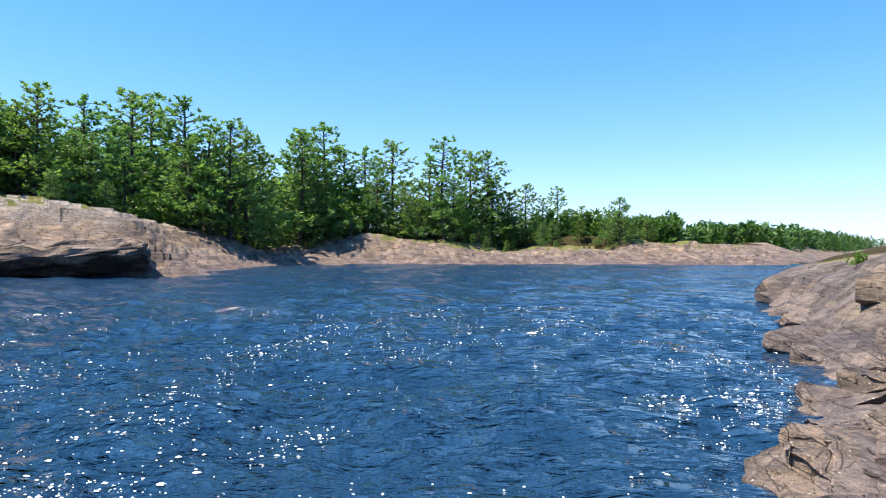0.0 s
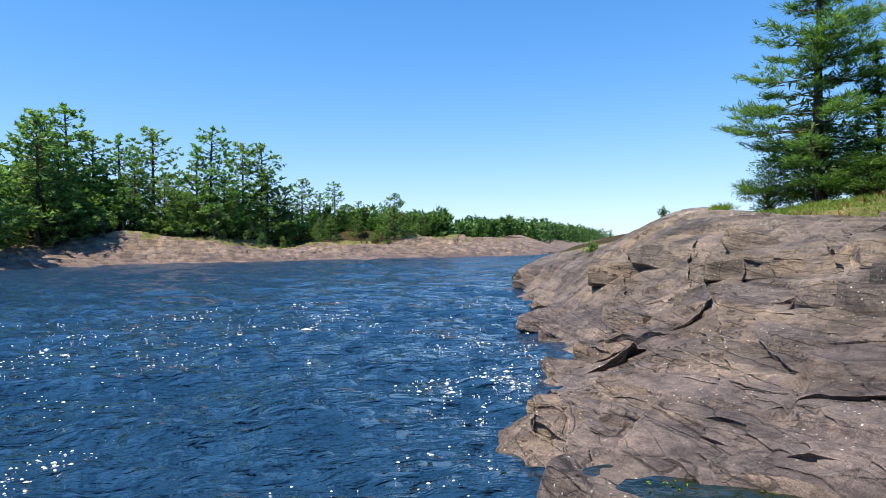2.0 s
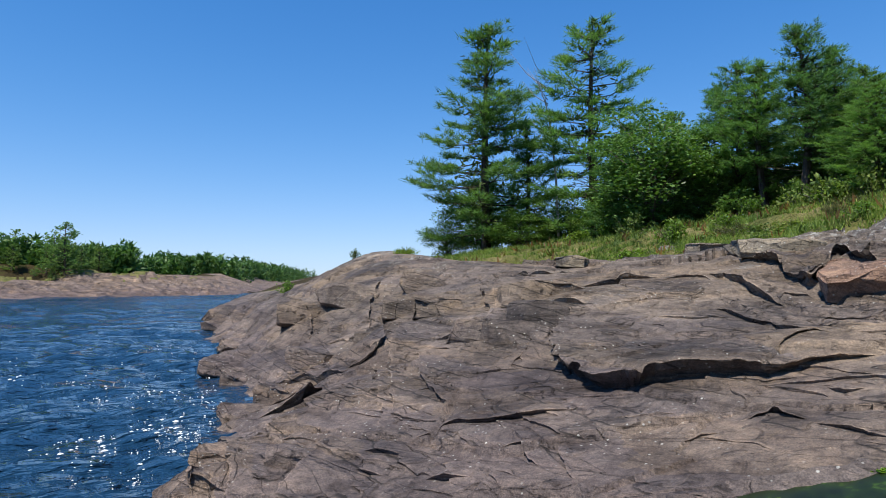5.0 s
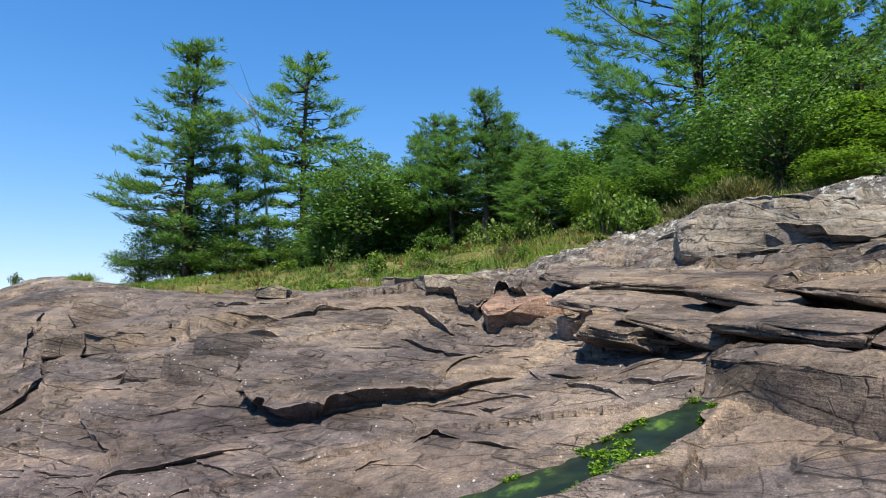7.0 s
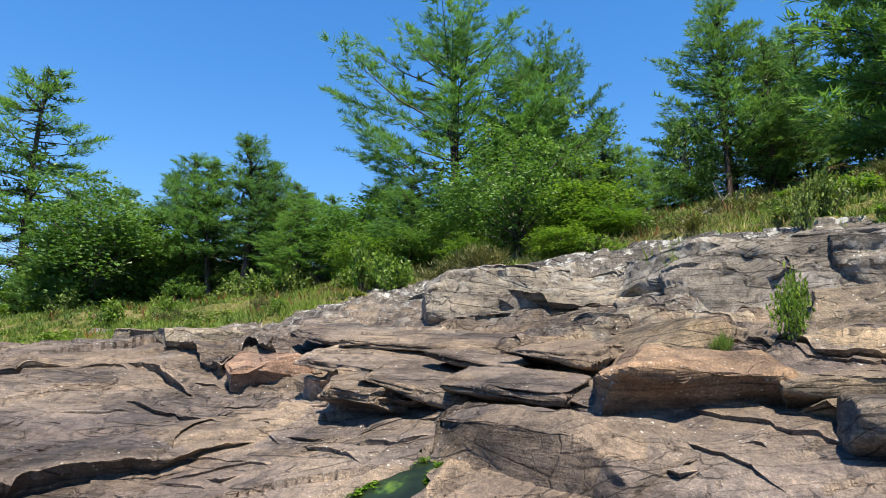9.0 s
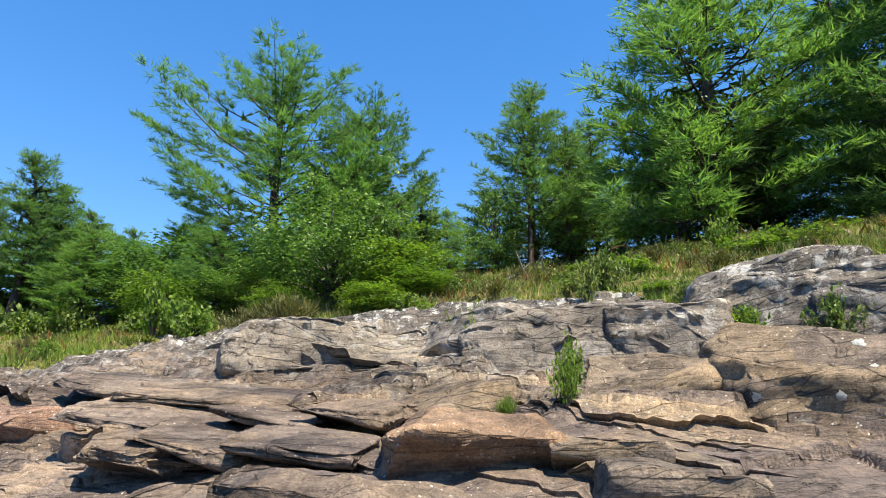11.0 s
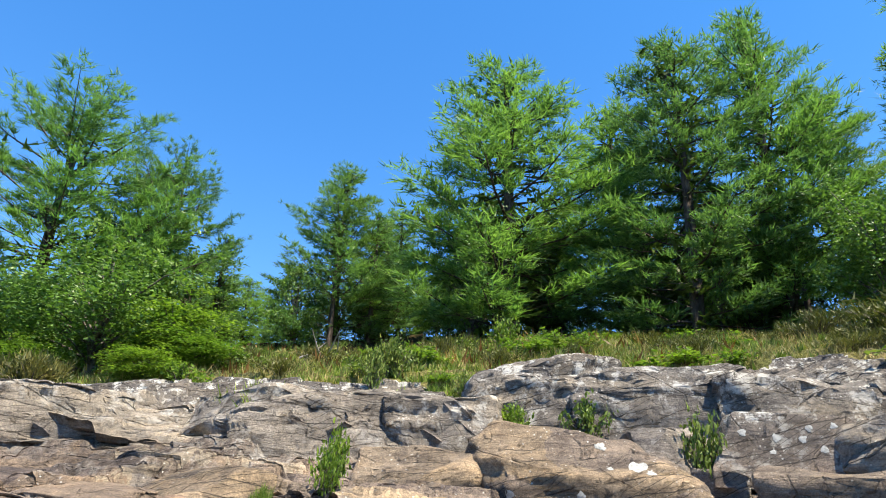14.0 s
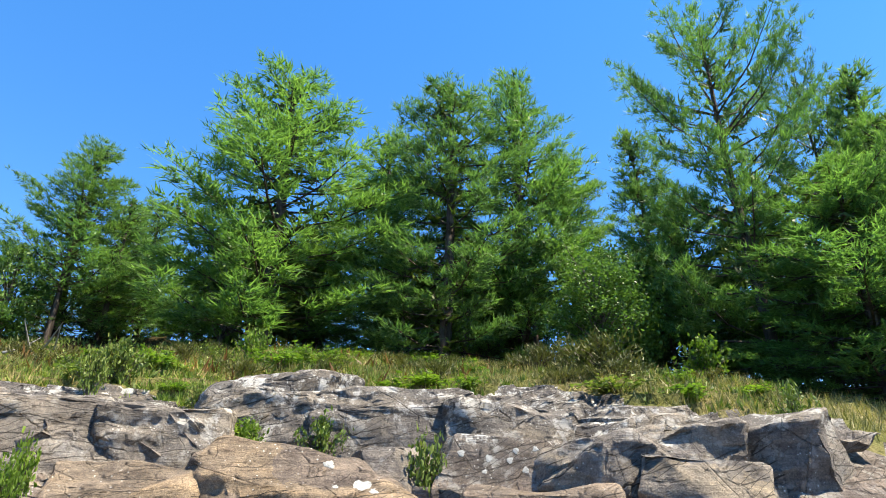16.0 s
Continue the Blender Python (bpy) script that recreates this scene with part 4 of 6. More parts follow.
ledge(LABEL, 72, 0.2, 1.2, 0.8, "G", (10.87, -3.49), (10.16, -4.17), (9.59, -4.52), (9.19, -5.22))
ledge(LABEL, 73, 0.15, 1.0, 1.0, "G", (9.42, -4.05), (8.91, -4.42), (8.96, -5.13))
ledge(LABEL, 74, 0.15, 1.2, 0.9, "G", (9.36, -5.59), (8.84, -6.00), (8.13, -6.42))
LABEL = "grey lichened rock ledge along the crest"
ledge(LABEL, 75, 0.325, 1.4, 0.7, "G", (9.21, -6.73), (8.64, -7.24), (8.08, -7.65), (7.36, -7.98))
ledge(LABEL, 76, 0.325, 1.3, 0.8, "G", (7.99, -6.27), (7.84, -6.77), (7.40, -7.08), (6.70, -7.51))
ledge(LABEL, 77, 0.475, 1.4, 0.8, "G", (6.70, -7.69), (6.31, -7.60), (5.81, -7.52), (5.32, -7.63))
ledge(LABEL, 78, 0.112, 1.0, 0.8, "G", (9.43, -7.36), (8.79, -8.23), (7.51, -8.54))
ledge(LABEL, 79, 0.125, 1.0, 0.8, "G", (7.23, -8.37), (6.44, -8.49), (5.85, -8.77))
ledge(LABEL, 80, 0.175, 1.1, 0.9, "G", (6.15, -8.72), (5.56, -8.89), (5.19, -9.22), (4.61, -9.13))
ledge(LABEL, 81, 0.275, 1.0, 0.8, "R", (4.62, -9.09), (4.08, -8.81), (3.50, -9.06))
ledge(LABEL, 82, 0.275, 1.4, 0.8, "G", (3.53, -9.21), (3.11, -9.74), (2.44, -9.98), (1.95, -9.81))
LABEL = "grey lichened rock ledge near the pines"
ledge(LABEL, 83, 0.18, 1.4, 0.8, "G", (2.37, -10.28), (1.96, -10.46), (1.56, -10.91))
ledge(LABEL, 84, 0.2, 1.4, 0.8, "G", (2.37, -9.48), (1.94, -9.52), (1.53, -10.11))
ledge(LABEL, 85, 0.12, 1.2, 0.8, "G", (3.34, -8.64), (2.86, -8.91), (2.31, -9.04), (1.81, -9.17))
ledge(LABEL, 86, 0.14, 1.2, 0.8, "G", (7.73, -8.31), (7.11, -8.70), (6.42, -8.97))
ledge(LABEL, 87, 0.16, 1.2, 0.8, "G", (2.35, -9.72), (1.85, -10.24), (1.38, -10.19), (0.85, -10.63))

def small_ledges(name, label, count, seed, bearings, near, far, lengths, throws, heading, rock_kind):
    """Many short low edges that follow the grain of the slope, in one mesh."""
    rng, verts, faces, start = np.random.default_rng(seed), [], [], 0
    for k in range(count):
        r, a = near * (far / near) ** rng.random(), radians(rng.uniform(*bearings))
        x, y = 0.4 + r * math.sin(a), -0.5 + r * math.cos(a)
        w = radians(heading + rng.normal() * 16)
        ln = rng.uniform(*lengths) * (0.6 + 0.07 * r)
        line = [(x, y)]
        for _ in range(3):
            w += rng.normal() * 0.16
            line.append((line[-1][0] + ln / 3 * math.sin(w), line[-1][1] + ln / 3 * math.cos(w)))
        line = np.array(line)
        if gully(line[:, 0], line[:, 1])[0].min() < 2.6 or inland(line[:, 0], line[:, 1], NEAR_SHORE).min() < 0.5 or meadow_edge(line[:, 0], line[:, 1]).max() > -0.3:
            continue
        v, f = ledge("", seed * 100 + k, rng.uniform(*throws) * (0.6 + 0.05 * r), rng.uniform(0.3, 0.8), rng.uniform(0.15, 0.8), rock_kind, *line)
        verts.append(v)
        faces.append(f + start)
        start += len(v)
    tagged(new(name, mesh_from(name, np.concatenate(verts), np.concatenate(faces), [EDGE_ROCK[rock_kind]], sharp=38)), label, "rock ledge", kind="stuff")


small_ledges("slab_edges", "many small broken edges on the brown slab", 70, 5, (28, 92), 4.2, 9.5, (0.5, 1.6), (0.012, 0.035), 190, "R")
small_ledges("dome_edges", "many small broken edges on the rounded dome", 60, 6, (16, 48), 5.0, 14.0, (0.5, 1.5), (0.014, 0.045), 205, "R")
small_ledges("slope_edges", "many thin broken sheets on the brown slope", 70, 7, (72, 118), 5.0, 10.0, (0.7, 2.4), (0.015, 0.065), 222, "R")
small_ledges("crest_edges", "many thin broken sheets on the grey crest", 42, 8, (92, 168), 8.2, 12.5, (0.9, 2.6), (0.02, 0.07), 238, "G")

# ---- the river ----
def waves(x, y):
    """Height of the river's chop; short waves are kept to the near water."""
    r = np.hypot(x, y)
    z = 0.10 * fbm(x * 0.55 + 0.2 * y, y * 0.85, seed=101, octaves=2) + 0.06 * fbm(x * 1.5, y * 2.6, seed=105, octaves=3) * smooth(45, 15, r)
    return z * smooth(2.5, 5, r) + 0.05 * fbm(x * 0.30, y * 0.40, seed=109, octaves=2) * smooth(10, 30, r) * smooth(160, 110, r)


wx = stations(-30, 30, 1.5, -900, 900, 1.15)
wy = stations(-20, 130, 2.0, -600, 1500, 1.15)
qx, qy = (q.ravel() for q in np.meshgrid(wx, wy, indexing="ij"))
qr, qa = np.hypot(qx, qy), np.degrees(np.arctan2(qx, qy))
qz = -0.02 - 0.4 * smooth(3, 4, qr) * smooth(160, 150, qr) * smooth(-62, -59, qa) * smooth(42, 39, qa)
tagged(new("water_around", mesh_from("water_around", np.stack([qx, qy, qz], 1), sheet_faces(len(wx), len(wy)), [WATER])), "dark blue river water beyond the bend", "water", kind="structure")
river_fan, river_r = np.radians(np.arange(-63, 44, 0.42)), 2.6 * (165 / 2.6) ** np.linspace(0, 1, 250)
qa, qr = (q.ravel() for q in np.meshgrid(river_fan, river_r, indexing="ij"))
qx, qy = qr * np.sin(qa), qr * np.cos(qa)
water = new("water", mesh_from("water", np.stack([qx, qy, waves(qx, qy)], 1), sheet_faces(len(river_fan), len(river_r))[:, ::-1], [WATER]))
tagged(water, "rippling dark blue river water with drifting foam", "water", kind="structure")

# ---- plants ----
def tube(points, radii, sides=6):
    """A tapering round bar along points: vertices and four-cornered faces."""
    points, verts = np.asarray(points, float), []
    for k, p in enumerate(points):
        d = points[min(k + 1, len(points) - 1)] - points[max(k - 1, 0)]
        d = d / (np.linalg.norm(d) + 1e-9)
        a = np.cross(d, (0.0, 0.0, 1.0) if abs(d[2]) < 0.9 else (1.0, 0.0, 0.0))
        a /= np.linalg.norm(a)
        b = np.cross(d, a)
        for s in range(sides):
            w = 2 * math.pi * s / sides
            verts.append(p + radii[k] * (math.cos(w) * a + math.sin(w) * b))
    faces = [(k * sides + s, k * sides + (s + 1) % sides, (k + 1) * sides + (s + 1) % sides, (k + 1) * sides + s) for k in range(len(points) - 1) for s in range(sides)]
    return verts, faces


def tubes(name, runs, mat, sides):
    verts, faces = [], []
    for points, radii in runs:
        v, f = tube(points, radii, sides)
        faces += [tuple(i + len(verts) for i in q) for q in f]
        verts += v
    return mesh_from(name, verts, faces, [mat])


def sprays(name, at, axis, count, length, width, spread, mat, rng):
    """Tufts of narrow blades that fan out from each place along its axis."""
    n = len(at)
    p, a = np.repeat(at, count, 0), np.repeat(axis, count, 0)
    d = unit(a + spread * rng.normal(size=(n * count, 3)))
    side = unit(np.cross(d, rng.normal(size=(n * count, 3)) + (0, 0, 1.1)))
    ln = length * rng.uniform(0.65, 1.25, (n * count, 1))
    p = p + 0.17 * length * rng.normal(size=p.shape)
    v = np.stack([p - side * width, p + side * width, p + d * ln], 1).reshape(-1, 3)
    return mesh_from(name, v, np.arange(len(v)).reshape(-1, 3), [mat], shade=False)


def leaves(name, at, size, mat, rng, up=0.6):
    """Pointed leaves, each of two faces folded along its middle."""
    n = len(at)
    d = unit(rng.normal(size=(n, 3)) + (0, 0, -0.25))
    face = unit(rng.normal(size=(n, 3)) + (0, 0, up * 2))
    side = unit(np.cross(d, face))
    ln = size * rng.uniform(0.7, 1.3, (n, 1))
    drop = np.cross(side, d) * ln * 0.12
    v = np.stack([at, at + d * ln * 0.5 + side * ln * 0.33 - drop, at + d * ln, at + d * ln * 0.5 - side * ln * 0.33 - drop], 1).reshape(-1, 3)
    k = np.arange(n)[:, None] * 4
    f = np.concatenate([k + [[0, 1, 2]], k + [[0, 2, 3]]])
    return mesh_from(name, v, f, [mat], shade=False)


PINE_FORMS = {  # bare share of the trunk, reach, whorls, limbs in a whorl, share of limbs missing, rise of the limbs
    "pine": (0.05, 3.1, 16, 6, 0.10, 0.0), "open": (0.10, 3.5, 15, 6, 0.20, 0.0), "slim": (0.36, 2.5, 12, 5, 0.18, 0.12), "wide": (0.12, 4.2, 12, 6, 0.14, 0.26)}


def pine(form, seed, light=False, mat=None, coarse=False):
    """A white pine 12 m high: whorls of limbs, each ending in a flat fan of twigs with upright tufts of needles, dim and half bare within."""
    rng = np.random.default_rng(seed)
    base, reach, whorls, limbs, gap, lift = PINE_FORMS[form]
    H = 12.0
    bend = rng.normal(size=2) * 0.22
    spine = lambda h: np.array([bend[0] * math.sin(h / H * 3), bend[1] * math.sin(h / H * 2.4), h])
    hs = np.linspace(-0.3, H, 12)
    root = new("pine_tree")
    runs, at, ax, deep_at = [([spine(h) for h in hs], [0.17 * (1 - h / H) ** 0.8 + 0.02 for h in np.clip(hs, 0, H)])], [], [], []
    # some sides of a tree reach further out than others
    lobe, lobe_at = rng.uniform(0.0, 0.30), rng.uniform(0, 6.28)
    for w in range(whorls):
        f = base + (1 - base) * (w / whorls) ** 0.92
        strong = rng.uniform(0.72, 1.12)
        for k in range(limbs if w < whorls - 3 else 4):
            if rng.random() < gap:
                continue
            fh = min(0.985, f + rng.normal() * 0.014)
            if form == "wide":
                profile = (1.03 - fh) ** 0.55 * min(1.0, 0.55 + 2.0 * fh)
            elif form == "open":
                profile = (1.03 - fh) ** 0.70 * (0.66 + 0.34 * rng.random()) * min(1.0, 0.68 + (fh - base) * 2.0)
            else:
                profile = (1.02 - fh) ** (0.72 if form == "pine" else 0.95) * min(1.0, 0.72 + (fh - base) * 2.0)
            az = 2 * math.pi * (k / limbs + 0.38 * w) + rng.normal() * 0.35
            L = reach * profile * strong * rng.uniform(0.70, 1.12) * (1 + lobe * math.cos(az - lobe_at)) + 0.16
            rise = lift + (0.78 if form != "open" else 0.45) * fh ** 1.6 + rng.normal() * 0.05
            out = np.array([math.cos(az), math.sin(az), 0])
            side = np.array([-out[1], out[0], 0])
            s0 = spine(fh * H)
            bow = lambda t: s0 + out * L * t + np.array([0, 0, L * (rise * t + 0.16 * t * t - 0.10 * math.sin(t * 3.1))])
            runs.append(([bow(t) for t in ((0, 0.5, 0.95) if not light else (0, 0.85))], (0.042, 0.026, 0.008) if not light else (0.05, 0.015)))
            twigs = max(3, int((3.2 + (3.8 if form != "open" else 4.6) * L) * (0.6 if coarse else 1))) if not light else max(2, int(1.7 + 2.0 * L))
            for j in range(twigs):
                t = 1.0 if j == 0 else 0.34 + 0.64 * ((j - 0.5 + 0.6 * rng.random()) / twigs) ** 0.75
                sgn = 0.0 if j == 0 else (1 if j % 2 else -1)
                reach2 = (0.22 + 0.34 * L * max(0.12, 1.08 - t)) * rng.uniform(0.6, 1.2)
                d = unit(out * (0.62 + 0.3 * rng.random()) + side * (0.85 * sgn) + np.array([0, 0, 0.06 + rise * 0.7 + 0.06 * rng.normal()]))
                m = max(2, int(reach2 / (0.105 if not coarse else 0.17))) if not light else max(1, int(reach2 / 0.30))
                q = np.linspace(0.35 if m > 1 else 0.8, 1.0, m)[:, None] * reach2
                spread = 0.045 if not light else 0.09
                at.append(bow(t) + d * q + rng.normal(size=(m, 3)) * (spread, spread, spread * 0.5))
                ax.append(np.tile(d * 0.80 + (0, 0, 0.55), (m, 1)) + rng.normal(size=(m, 3)) * 0.16)
                if not light and not coarse and reach2 > 0.6:
                    runs.append(([bow(t), bow(t) + d * reach2 * 0.8], (0.012, 0.004)))
            # filler needles close to the trunk, coloured dark for the crown's inner shade
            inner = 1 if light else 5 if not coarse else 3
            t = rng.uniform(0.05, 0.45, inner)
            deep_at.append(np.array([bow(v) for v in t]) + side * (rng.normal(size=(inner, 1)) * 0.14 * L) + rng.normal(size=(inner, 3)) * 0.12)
    n_top = 26 if not light else 6
    top = np.array([spine(H * (1 - 0.10 * rng.random() ** 1.5)) for _ in range(n_top)]) + rng.normal(size=(n_top, 3)) * 0.05
    at, ax = np.concatenate(at + [top]), np.concatenate(ax + [np.tile((0, 0, 1.0), (len(top), 1))])
    for k in range(0 if light else 22):
        h = rng.uniform(0.06, base + 0.28) * H
        az, L = rng.uniform(0, 6.28), rng.uniform(0.5, 1.9)
        runs.append(([spine(h), spine(h) + (math.cos(az) * L, math.sin(az) * L, rng.uniform(-0.25, 0.2) * L)], (0.022, 0.006)))
    part("trunk", tubes("trunk", runs, BARK, 3), root)
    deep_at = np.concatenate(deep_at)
    part("inner_crown", sprays("inner_crown", deep_at, unit(rng.normal(size=deep_at.shape) + (0, 0, 0.3)), 3, 0.36, 0.045, 0.6, NEEDLES_SHADED, rng), root)
    tuft = (7, 0.36, 0.105, 0.75) if light else (4, 0.36, 0.042, 0.55) if coarse else (15, 0.25, 0.0125, 0.55) if form == "wide" else (11, 0.27, 0.0165, 0.55)
    part("crown", sprays("crown", at, unit(ax), *tuft, mat or NEEDLES, rng), root)
    return root


def broadleaf(form, seed, mat, light=False, per=125):
    """A leafy tree 6 m high with several stems or one trunk and leaf clumps that leave gaps."""
    rng = np.random.default_rng(seed)
    H, R = 6.0, {"round": 2.1, "tall": 1.5, "sapling": 1.3}[form]
    root = new("broadleaf_tree")
    clumps = 26 if light else 80
    c = unit(rng.normal(size=(clumps, 3))) * rng.uniform(0.35, 1.0, (clumps, 1)) ** 0.5
    c = c * (R, R, H * 0.46) + (0, 0, H * 0.55)
    c *= 1 + 0.17 * rng.normal(size=(clumps, 1))
    c[:, 2] = np.clip(c[:, 2], 0.25, None)
    runs = [([(0.05, 0, max(0.3, z * 0.45)), ((x + 0.05) * 0.5, y * 0.5, z * 0.8), (x, y, z)], (0.04, 0.025, 0.008)) for x, y, z in c[::2]]
    runs.append(([(0, 0, -0.2), (0.05, 0.03, 1.2), (0.1, -0.05, H * 0.55), (0.0, 0.0, H * 0.9)], (0.14, 0.11, 0.07, 0.015)))
    part("trunk", tubes("trunk", runs, BARK_OAK, 5), root)
    per = 30 if light else per
    at = np.repeat(c, per, 0) + np.clip(rng.normal(size=(clumps * per, 3)), -1.9, 1.9) * (0.29, 0.29, 0.24)
    part("crown", leaves("crown", at, 0.38 if light else 0.135 * (125 / per) ** 0.4, mat, rng), root)
    return root


def bush(name, seed, mat, kind):
    """A low plant one metre high and two wide, of stems with leaves or blades."""
    rng = np.random.default_rng(seed)
    root = new(name)
    n = 26
    az, lean = rng.uniform(0, 6.28, n), rng.uniform(0.1, 1.0, n)
    tips = np.stack([np.cos(az) * lean, np.sin(az) * lean, (1.0 - 0.45 * lean ** 2) * rng.uniform(0.65, 1.0, n)], 1)
    runs = [([(0.12 * x, 0.12 * y, -0.05), (0.45 * x, 0.45 * y, 0.6 * z), (x, y, z)], (0.018, 0.012, 0.004)) for x, y, z in tips]
    tagged(part("stem", tubes("stem", runs, BARK_OAK, 3), root), kind="stuff")
    t = rng.uniform(0.3, 1.05, (n * 22, 1))
    at = np.repeat(tips, 22, 0) * t + rng.normal(size=(n * 22, 3)) * 0.07
    at[:, 2] = np.abs(at[:, 2])
    if kind == "leaf":
        part("foliage", leaves("foliage", at, 0.14, mat, rng), root)
    else:
        part("foliage", sprays("foliage", at, np.tile((0, 0, 1.0), (len(at), 1)) + unit(at) * 0.6, 2, 0.22 if kind == "needle" else 0.45, 0.018, 0.45, mat, rng), root)
    return root


def stand(ob, x, y, sx, sz, turn, lift=0.0):
    """The pose of a plant of that width and height scale, rooted in the ground."""
    return pose(x, y, land_z(x, y) - 0.05 + lift, 0, 0, turn) @ Matrix.Diagonal((sx, sx, sz, 1))


# each tree of the near bank: place, height of its tip above the river, half width, form
NEAR_PINES = [
    (23.2, 23.6, 16.0, 4.7, "open"), (25.5, 22.8, 11.2, 1.8, "slim"), (26.2, 18.7, 15.8, 4.3, "open"), (25.8, 11.6, 11.4, 2.3, "pine"), (24.3, 8.7, 11.7, 2.2, "slim"),
    (26.1, 8.0, 11.1, 1.7, "slim"), (28.3, 7.7, 10.9, 1.8, "pine"), (30.7, 6.7, 10.9, 1.9, "pine"), (31.7, 9.9, 11.0, 1.9, "pine"), (23.6, -0.1, 15.6, 5.5, "wide"),
    (22.4, -3.2, 14.2, 3.0, "wide"), (22.4, 2.6, 9.2, 2.0, "pine"), (21.4, -9.2, 15.2, 2.5, "pine"), (26.8, -7.2, 11.9, 1.6, "pine"), (29.5, -8.8, 12.2, 1.7, "pine"),
    (23.9, -12.3, 15.0, 2.1, "pine"), (21.8, -11.9, 14.5, 1.7, "pine"), (14.8, -11.9, 17.3, 4.0, "pine"), (18.9, 1.4, 8.2, 1.7, "pine"), (20.6, 5.2, 8.0, 1.6, "pine"), (24.0, 15.4, 9.4, 2.2, "pine"), (26.6, 14.9, 10.2, 2.2, "pine"),
    (27.5, 13.2, 11.2, 2.2, "slim"), (25.2, 10.2, 11.0, 2.1, "slim"), (27.4, 9.3, 11.4, 2.0, "pine"), (29.5, 12.0, 10.6, 2.5, "pine"), (25.6, 6.6, 9.6, 2.0, "pine"),
]
SOUTH_PINES = [
    (14.4, -16.7, 17.2, 3.1, "pine"), (10.8, -15.2, 17.3, 3.3, "pine"), (10.0, -18.6, 19.2, 3.2, "pine"), (9.1, -21.3, 16.5, 2.6, "pine"), (7.5, -24.0, 18.9, 2.4, "slim"),
    (2.8, -18.9, 18.1, 3.7, "wide"), (0.9, -22.1, 17.3, 2.4, "wide"), (-0.5, -21.1, 16.3, 2.3, "slim"), (-0.8, -19.0, 13.1, 2.2, "pine"), (5.2, -20.5, 13.3, 2.3, "pine"),
    (3.0, -22.9, 13.7, 2.3, "pine"), (-2.2, -19.9, 13.7, 2.3, "pine"), (0.7, -17.6, 11.2, 3.0, "pine"), (-4.5, -20.6, 13.0, 2.3, "pine"),
]
PINE_LABELS = {"pine": "bushy white pine with layered green plumes on the bank", "open": "tall open white pine with gapped flat branches", "slim": "slender pine with bare lower trunk and airy crown", "wide": "broad white pine with upswept limbs against the sky"}
protos, used = {}, {}
for i, (x, y, top, r, form) in enumerate(NEAR_PINES + SOUTH_PINES):
    version = used.get(form, 0) % 2
    used[form] = used.get(form, 0) + 1
    reach = {"pine": 2.6, "open": 2.8, "slim": 2.0, "wide": 3.7}[form]
    m = stand(None, x, y, r / reach, (top - 0.4 - land_z(x, y)) / 12.0, 77 * i)
    if (form, version) not in protos:
        ob = protos[form, version] = pine(form, 40 + len(protos), mat=NEEDLES if (version + (form == "open")) % 2 == 0 else NEEDLES_BLUE)
        tagged(ob, PINE_LABELS[form], "pine tree", "pines on the near bank")
        ob.matrix_basis = m
    else:
        src = protos[form, version]
        keep = src.matrix_basis.copy()
        src.matrix_basis = Matrix.Identity(4)
        copy_thing(src, m)
        src.matrix_basis = keep

NEAR_BROAD = [
    (23.4, 14.0, 8.8, 2.2, "tall"), (22.6, 26.0, 5.6, 1.3, "round"), (27.0, 20.9, 6.6, 2.2, "round"), (25.3, 16.6, 7.1, 2.2, "round"), (26.1, 13.2, 8.2, 1.9, "tall"), (23.6, 21.5, 5.8, 1.8, "round"),
    (27.5, 10.5, 7.6, 2.4, "round"), (28.5, 15.5, 7.8, 2.4, "tall"), (25.0, 25.5, 8.2, 2.4, "round"), (30.0, 3.5, 9.2, 2.6, "round"), (26.0, 3.6, 8.6, 2.4, "tall"), (21.0, 3.6, 7.2, 1.6, "tall"),
    (16.1, -1.5, 7.9, 1.9, "round"), (5.8, -14.5, 8.7, 1.0, "tall"), (17.6, 0.3, 6.2, 1.4, "round"), (20.3, -1.0, 7.6, 2.2, "round"), (26.0, -2.5, 10.2, 2.6, "tall"),
]
LIGHT_BROAD = [(14.9, -2.9, 6.4, 0.9), (13.4, -2.3, 5.0, 0.6), (17.3, 2.5, 5.7, 0.8), (15.3, -0.4, 5.2, 0.6), (14.3, -3.4, 5.6, 0.7)]
broad = {}
for i, (x, y, top, r, form) in enumerate(NEAR_BROAD + [(*q, "sapling") for q in LIGHT_BROAD]):
    reach = {"round": 2.1, "tall": 1.5, "sapling": 1.3}[form]
    m = stand(None, x, y, r / reach, (top - land_z(x, y)) / 6.3, 51 * i)
    if form not in broad:
        ob = broad[form] = broadleaf(form, 60 + i, LEAVES_LIGHT if form == "sapling" else LEAVES)
        tagged(ob, "young maple with bright yellow-green leaves" if form == "sapling" else "leafy dark green oak at the wood's edge", "tree", "leafy trees on the near bank")
        ob.matrix_basis = m
    else:
        src = broad[form]
        keep = src.matrix_basis.copy()
        src.matrix_basis = Matrix.Identity(4)
        copy_thing(src, m)
        src.matrix_basis = keep

